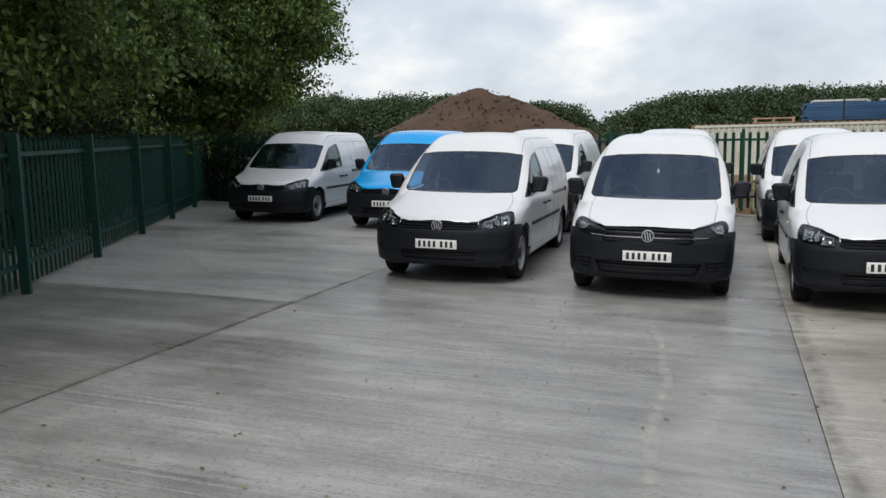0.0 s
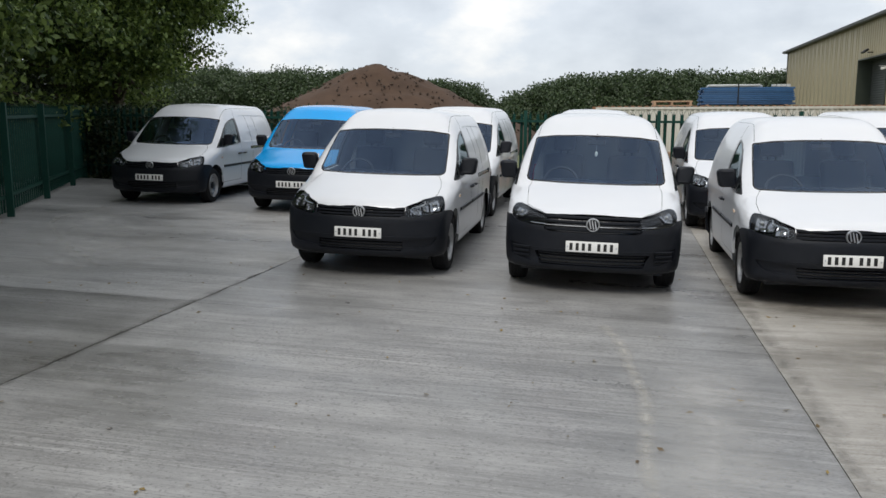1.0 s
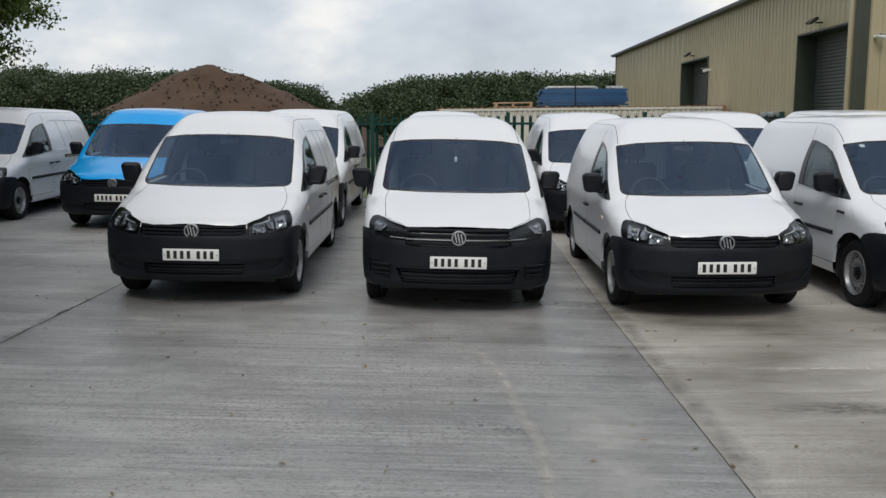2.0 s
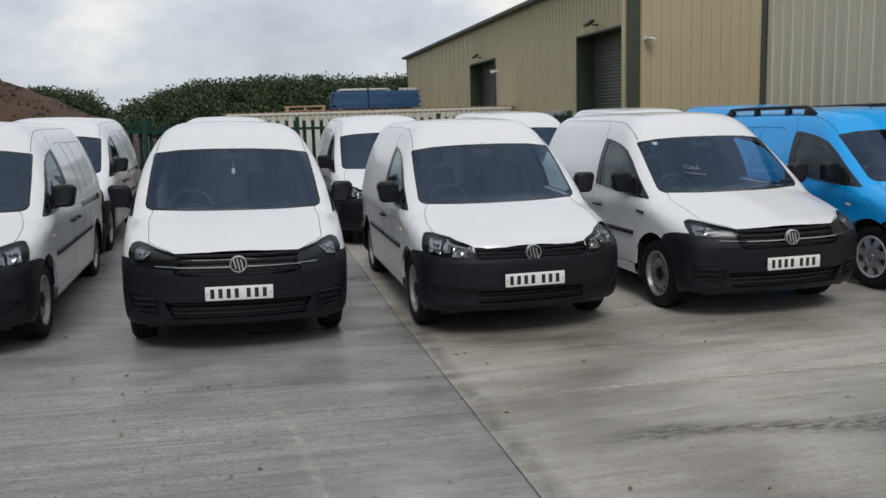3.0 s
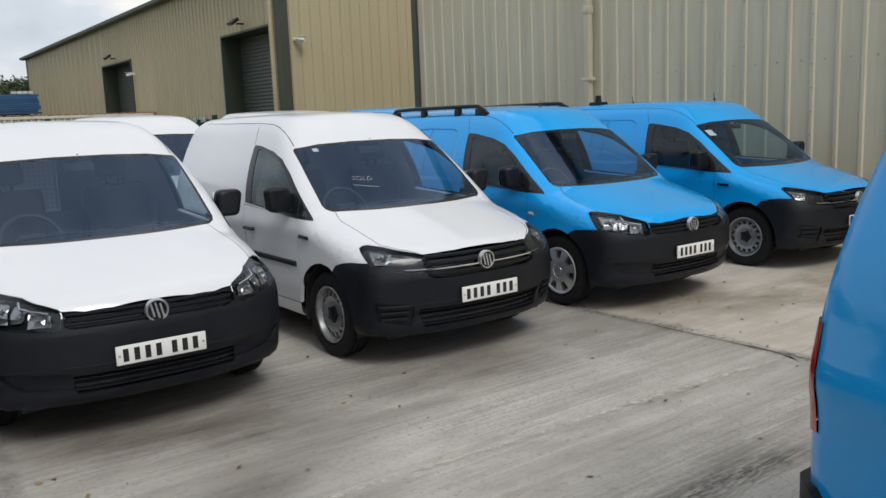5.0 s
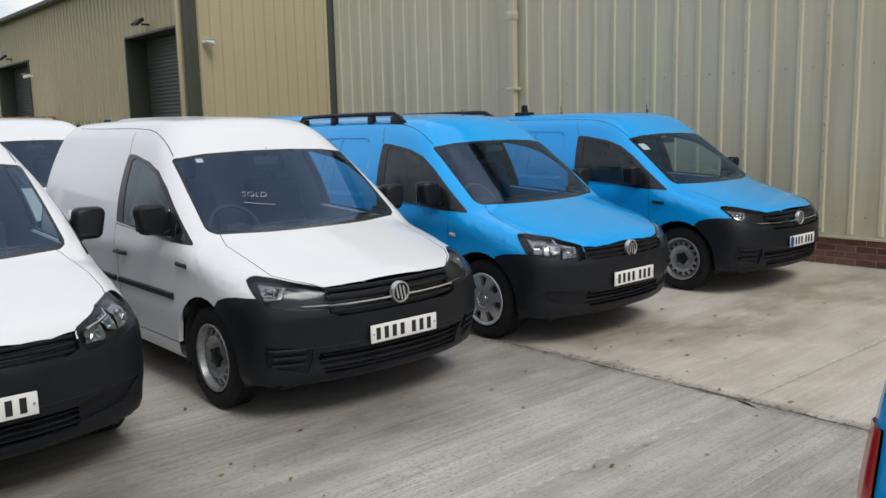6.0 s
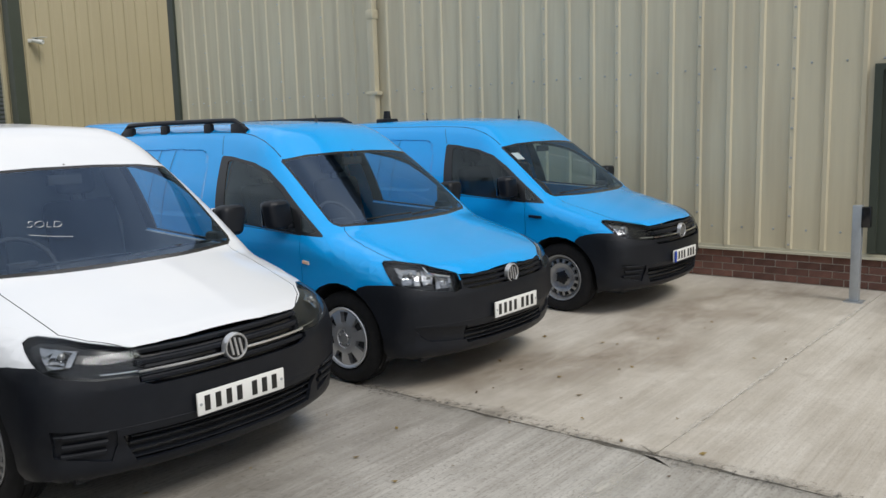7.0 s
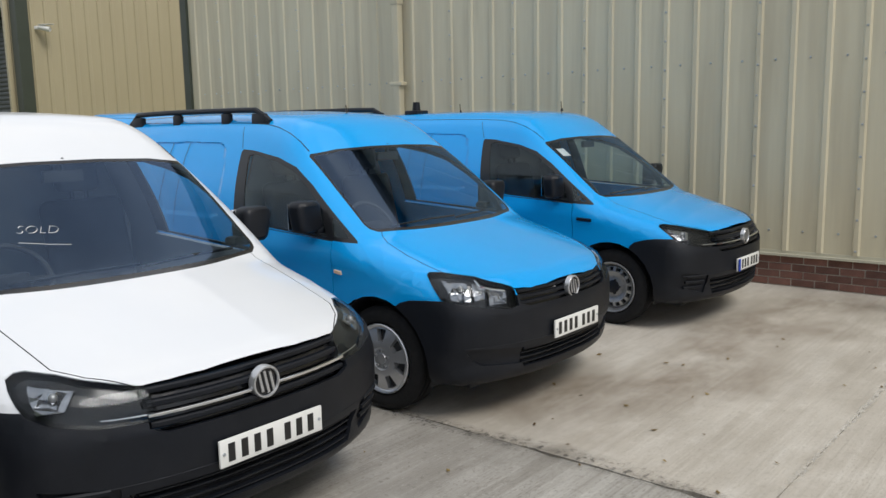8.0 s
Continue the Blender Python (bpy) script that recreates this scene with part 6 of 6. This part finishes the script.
def container():
    c = thing("shipping_container", "white corrugated shipping container with a rusty top rail", "container")
    x0, x1, y0, y1, z1 = -0.12, 12.05, 36.0, 38.4, 2.34
    bm = bmesh.new()
    pts = []
    k = 0
    u = x0 + 0.1
    while u < x1 - 0.1:
        pts += [(u, 0), (u + 0.07, 0), (u + 0.11, 0.036), (u + 0.18, 0.036)]
        u += 0.22
    lo = [bm.verts.new((u, y0 + 0.05 - d, 0.12)) for u, d in pts]
    hi = [bm.verts.new((u, y0 + 0.05 - d, z1 - 0.10)) for u, d in pts]
    for k in range(len(pts) - 1):
        bm.faces.new((lo[k], lo[k + 1], hi[k + 1], hi[k]))
    part("side_wall", bm, "cont", c, smooth=False)
    part("shell", boxes((x0 + 0.04, x1 - 0.04, y0 + 0.08, y1, 0.05, z1 - 0.04)), "cont", c, smooth=False)
    part("top_rail", boxes((x0, x1, y0 - 0.01, y0 + 0.08, z1 - 0.12, z1 - 0.02)), "cont", c, smooth=False)
    part("bottom_rail", boxes((x0, x1, y0 - 0.01, y0 + 0.08, 0.0, 0.14)), "cont", c, smooth=False)
    for xx in (x0, x1 - 0.14):
        part("corner_post", boxes((xx, xx + 0.14, y0 - 0.03, y0 + 0.12, 0, z1)), "rust", c, smooth=False)
    edge = bmesh.new()
    u = x0 + 0.2
    while u < x1 - 0.2:
        box(edge, u, u + 0.16, y0 - 0.012, y0 + 0.3, z1 - 0.02, z1 + 0.025, 0.01, 1)
        u += 0.28
    part("roof_corrugation", edge, "rust", c, "rusty corrugated roof edge")
    # stacked racking on the roof
    st = thing("racking_stack", "strapped stack of dark blue racking beams on the container", "racking")
    rng = random.Random(8)
    for row in range(9):
        for col in range(3):
            zz = z1 + 0.07 + row * 0.078
            a, b = 4.34 + rng.uniform(-0.06, 0.08), 7.96 + rng.uniform(-0.10, 0.06)
            part("beam", boxes((a, b, y0 + 0.25 + col * 0.5, y0 + 0.70 + col * 0.5, zz, zz + 0.068), bevel=0.006), "racking", st)
    for k in range(6):
        a = 4.65 + rng.uniform(-0.1, 0.1)
        part("pale_section", boxes((a, a + 2.1 + rng.uniform(-0.1, 0.1), y0 + 0.3 + 0.22 * k, y0 + 0.48 + 0.22 * k, z1 + 0.80, z1 + 0.80 + rng.uniform(0.06, 0.10)), bevel=0.006), "alu", st)
    for k in range(4):
        a = 7.1 + 0.18 * k
        part("pale_section", boxes((a, a + 0.15, y0 + 0.3, y0 + 0.6, z1 + 0.79, z1 + 0.88)), "alu", st, smooth=False)
    for xx in (5.75,):
        part("strap", boxes((xx, xx + 0.05, y0 + 0.235, y0 + 1.72, z1 + 0.06, z1 + 0.905)), "gloss_black", st, smooth=False)
    for xx in (4.5, 7.6):
        part("bearer", boxes((xx, xx + 0.12, y0 + 0.2, y0 + 1.8, z1 + 0.025, z1 + 0.07)), "wood", st, smooth=False)
    pl = thing("pallet", "flat grey pallet of boards on the container", "pallet")
    for k in range(3):
        part("board", boxes((2.35, 3.98, y0 + 0.2 + 0.5 * k, y0 + 0.6 + 0.5 * k, z1 + 0.19, z1 + 0.24)), "wood", pl, smooth=False)
        part("board", boxes((2.35, 3.98, y0 + 0.2 + 0.5 * k, y0 + 0.6 + 0.5 * k, z1 + 0.025, z1 + 0.06)), "wood", pl, smooth=False)
    for xx in (2.4, 3.1, 3.85):
        part("block", boxes((xx, xx + 0.10, y0 + 0.2, y0 + 1.6, z1 + 0.06, z1 + 0.19)), "wood", pl, smooth=False)


def pallets():
    for i, (px, py, n) in enumerate(((1.4, 19.4, 6), (2.7, 19.6, 7), (-0.3, 20.2, 5))):
        for k in range(n):
            p = thing("pallet", "stacked brown timber pallet behind the fence", "pallet", "stacked pallets")
            p.matrix_basis = pose(px, py, 0.145 * k + slope(px, 18.5) - 0.14, 0, 0, (k * 37 % 7) - 3)
            for q in range(5):
                part("board", boxes((-0.6, 0.6, -0.5 + 0.225 * q, -0.40 + 0.225 * q, 0.12, 0.14)), "wood", p, smooth=False)
            for q in (-0.5, -0.05, 0.4):
                part("runner", boxes((-0.6, 0.6, q, q + 0.10, 0.0, 0.12)), "wood", p, smooth=False)


def bollard_post():
    p = thing("charger_post", "galvanised square post with a black keypad box", "post")
    p.location = (11.23, 6.345, 0)
    part("post", boxes((-0.04, 0.04, -0.04, 0.04, 0.008, 0.90), bevel=0.006), "galv", p)
    part("base_plate", boxes((-0.08, 0.08, -0.08, 0.08, 0, 0.008)), "galv", p, smooth=False)
    part("keypad", boxes((-0.05, 0.03, -0.115, -0.04, 0.70, 0.89), bevel=0.008), "gloss_black", p)


ground()
litter()
yard_marks()
near_building()
far_building()
fence((-2.124, -1.361), (-11.75, 17.95), 2.75, "dark green steel palisade fence below overhanging trees", lead=2.65)
fence((-11.75, 17.95), (-1.0, 17.75), 2.75, "dark green steel palisade fence across the back of the yard")
fence((-1.0, 17.75), (11.75, 17.75), 2.75, "dark green steel palisade fence across the back of the yard")
mound()
container()
pallets()
bollard_post()

# ------------------------------------------------------------ the vans
BARE = {"short": van("white", pressed=False), "new": van("white", facelift=True, pressed=False), "long": van("white", wb=3.006, rail_sides=(1, -1)),
        "short_blue": van("blue"), "new_blue": van("blue", facelift=True)}


def park(base, x, y, turn, label, paint="white", **extras):
    m = pose(x, y, slope(x, y), math.degrees(math.atan(BACK)) * (y > 9.5) * min(max((x + 9) / 8, 0), 1), math.degrees(math.atan(RISE)) if x < 2.1 else 0, turn)
    bare = BARE[base]
    v = copy_thing(bare, m)
    if paint != "white" and base == "long":
        recolour(v, "white", paint)
    elif paint == "white" and base != "long":
        for o in [o for o in v.children if o.name.startswith("panel_seam")]:
            bpy.data.objects.remove(o)
    return dress(v, label, wb=3.006 if base == "long" else 2.681, **extras)


park("long", -1.745, 8.90, 1.9, "long white panel van with a sliding side door and black bumpers")
CHARM_VAN = park("new", 0.672, 8.79, 1.5, "white panel van with slim chrome grille strips and black bumpers")
park("short", 3.042, 8.67, -0.2, "white panel van with a wire mesh guard behind the seats", caged=True)
SOLD_VAN = park("new", 5.318, 8.53, 0.0, "white panel van with slim chrome grille strips and steel wheels")
RAIL_VAN = park("short_blue", 7.632, 8.52, 0.0, "sky-blue panel van with black roof rails and silver wheel trims", "blue", wheels="trim", rails=True)
WALL_VAN = park("new_blue", 10.297, 8.43, 0.0, "sky-blue panel van with black bumpers beside the warehouse wall", "blue", plate_band=True)
park("long", -7.20, 13.9, 5.0, "long white panel van parked by the palisade fence")
park("short_blue", -4.40, 13.55, 4.0, "sky-blue panel van with black bumpers in the back row", "blue")
park("long", -1.94, 13.65, 0.8, "long white panel van parked in the back row")
park("short", 0.48, 13.7, 0.0, "white panel van mostly hidden in the back row")
park("long", 2.90, 13.7, 0.0, "long white panel van parked before the back fence")
park("short", 5.20, 13.7, 0.0, "white panel van mostly hidden in the back row")
park("short", 7.60, 13.7, 0.0, "white panel van mostly hidden in the back row")
park("short_blue", 9.95, 13.7, 0.0, "sky-blue panel van mostly hidden in the back row", "blue")
park("long", 3.503, 0.996, -21.4, "long sky-blue panel van with multi-spoke alloy wheels", "blue", wheels="alloy")
screen_writing(SOLD_VAN, "SOLD", -0.41, 1.245, 0.072)
screen_sticker(SOLD_VAN, -0.52, 1.50, 0.05, 0.04)
screen_sticker(WALL_VAN, -0.60, 1.425, 0.12, 0.10)
for ax_, ay_ in ((0.0, 1.0), (-0.30, 2.0)):
    roof_aerial(WALL_VAN, ax_, ay_)
roof_beacon(WALL_VAN, -0.35, 2.55)
roof_aerial(RAIL_VAN, 0.0, 1.1, 0.02)
charm = bmesh.new()
tube(charm, [(0.0, 0.72, 1.44), (0.0, 0.72, 1.36)], 0.002, 4)
bmesh.ops.create_icosphere(charm, subdivisions=2, radius=0.022, matrix=Matrix.Translation((0, 0.72, 1.335)) @ Matrix.Diagonal((0.8, 0.4, 1.4, 1)))
part("mirror_charm", charm, "paper", CHARM_VAN, "pale charm hanging from the mirror")
for base in BARE.values():
    for o in (*base.children_recursive, base):
        bpy.data.objects.remove(o)

# ------------------------------------------------------------ trees and far woods
for k, (px, py, hh, rad) in enumerate(((-6.6, 2.2, 9.0, 3.3), (-8.6, 6.2, 9.6, 3.4), (-10.6, 10.2, 10.0, 3.6), (-12.8, 14.2, 10.6, 3.9), (-14.6, 18.6, 11.2, 4.0), (-15.4, 23.4, 11.6, 4.0), (-18.5, 21.0, 11.0, 4.5), (-12.4, 20.6, 10.6, 2.5))):
    tree((px, py), hh, rad, 11 + k, "dense green broadleaf tree hanging over the fence", low=1.6, clumps=360, per=170, size=0.125)
hedge_row("undergrowth", (-5.0, 1.2), (-13.2, 18.4), 2.3, 31, "leafy undergrowth behind the palisade fence, painted dark for shade")
hedge_row("undergrowth", (-12.6, 18.6), (-6.0, 18.9), 1.45, 32, "leafy undergrowth behind the palisade fence, painted dark for shade")
wood_belt("far_wood", -46, -19, 65, 5.9, 5.2, 5, "belt of dark green trees beyond the yard", n=1300)
wood_belt("far_wood", -14.6, -9.0, 66, 6.0, 4.5, 6, "clump of dark green trees beyond the yard", n=330, depth=3, shape=lambda u: (3.6 + 1.0 * math.sin(math.pi * (0.15 + 0.8 * u))) * (1 if u < 0.8 else 1 - 1.6 * (u - 0.8)))
wood_belt("far_wood", -8.2, 34, 65, 4.0, 7.0, 7, "belt of dark green trees beyond the yard", n=1900, shape=lambda u: 2.7 + 2.1 * min(1, u * 7) ** 0.7)
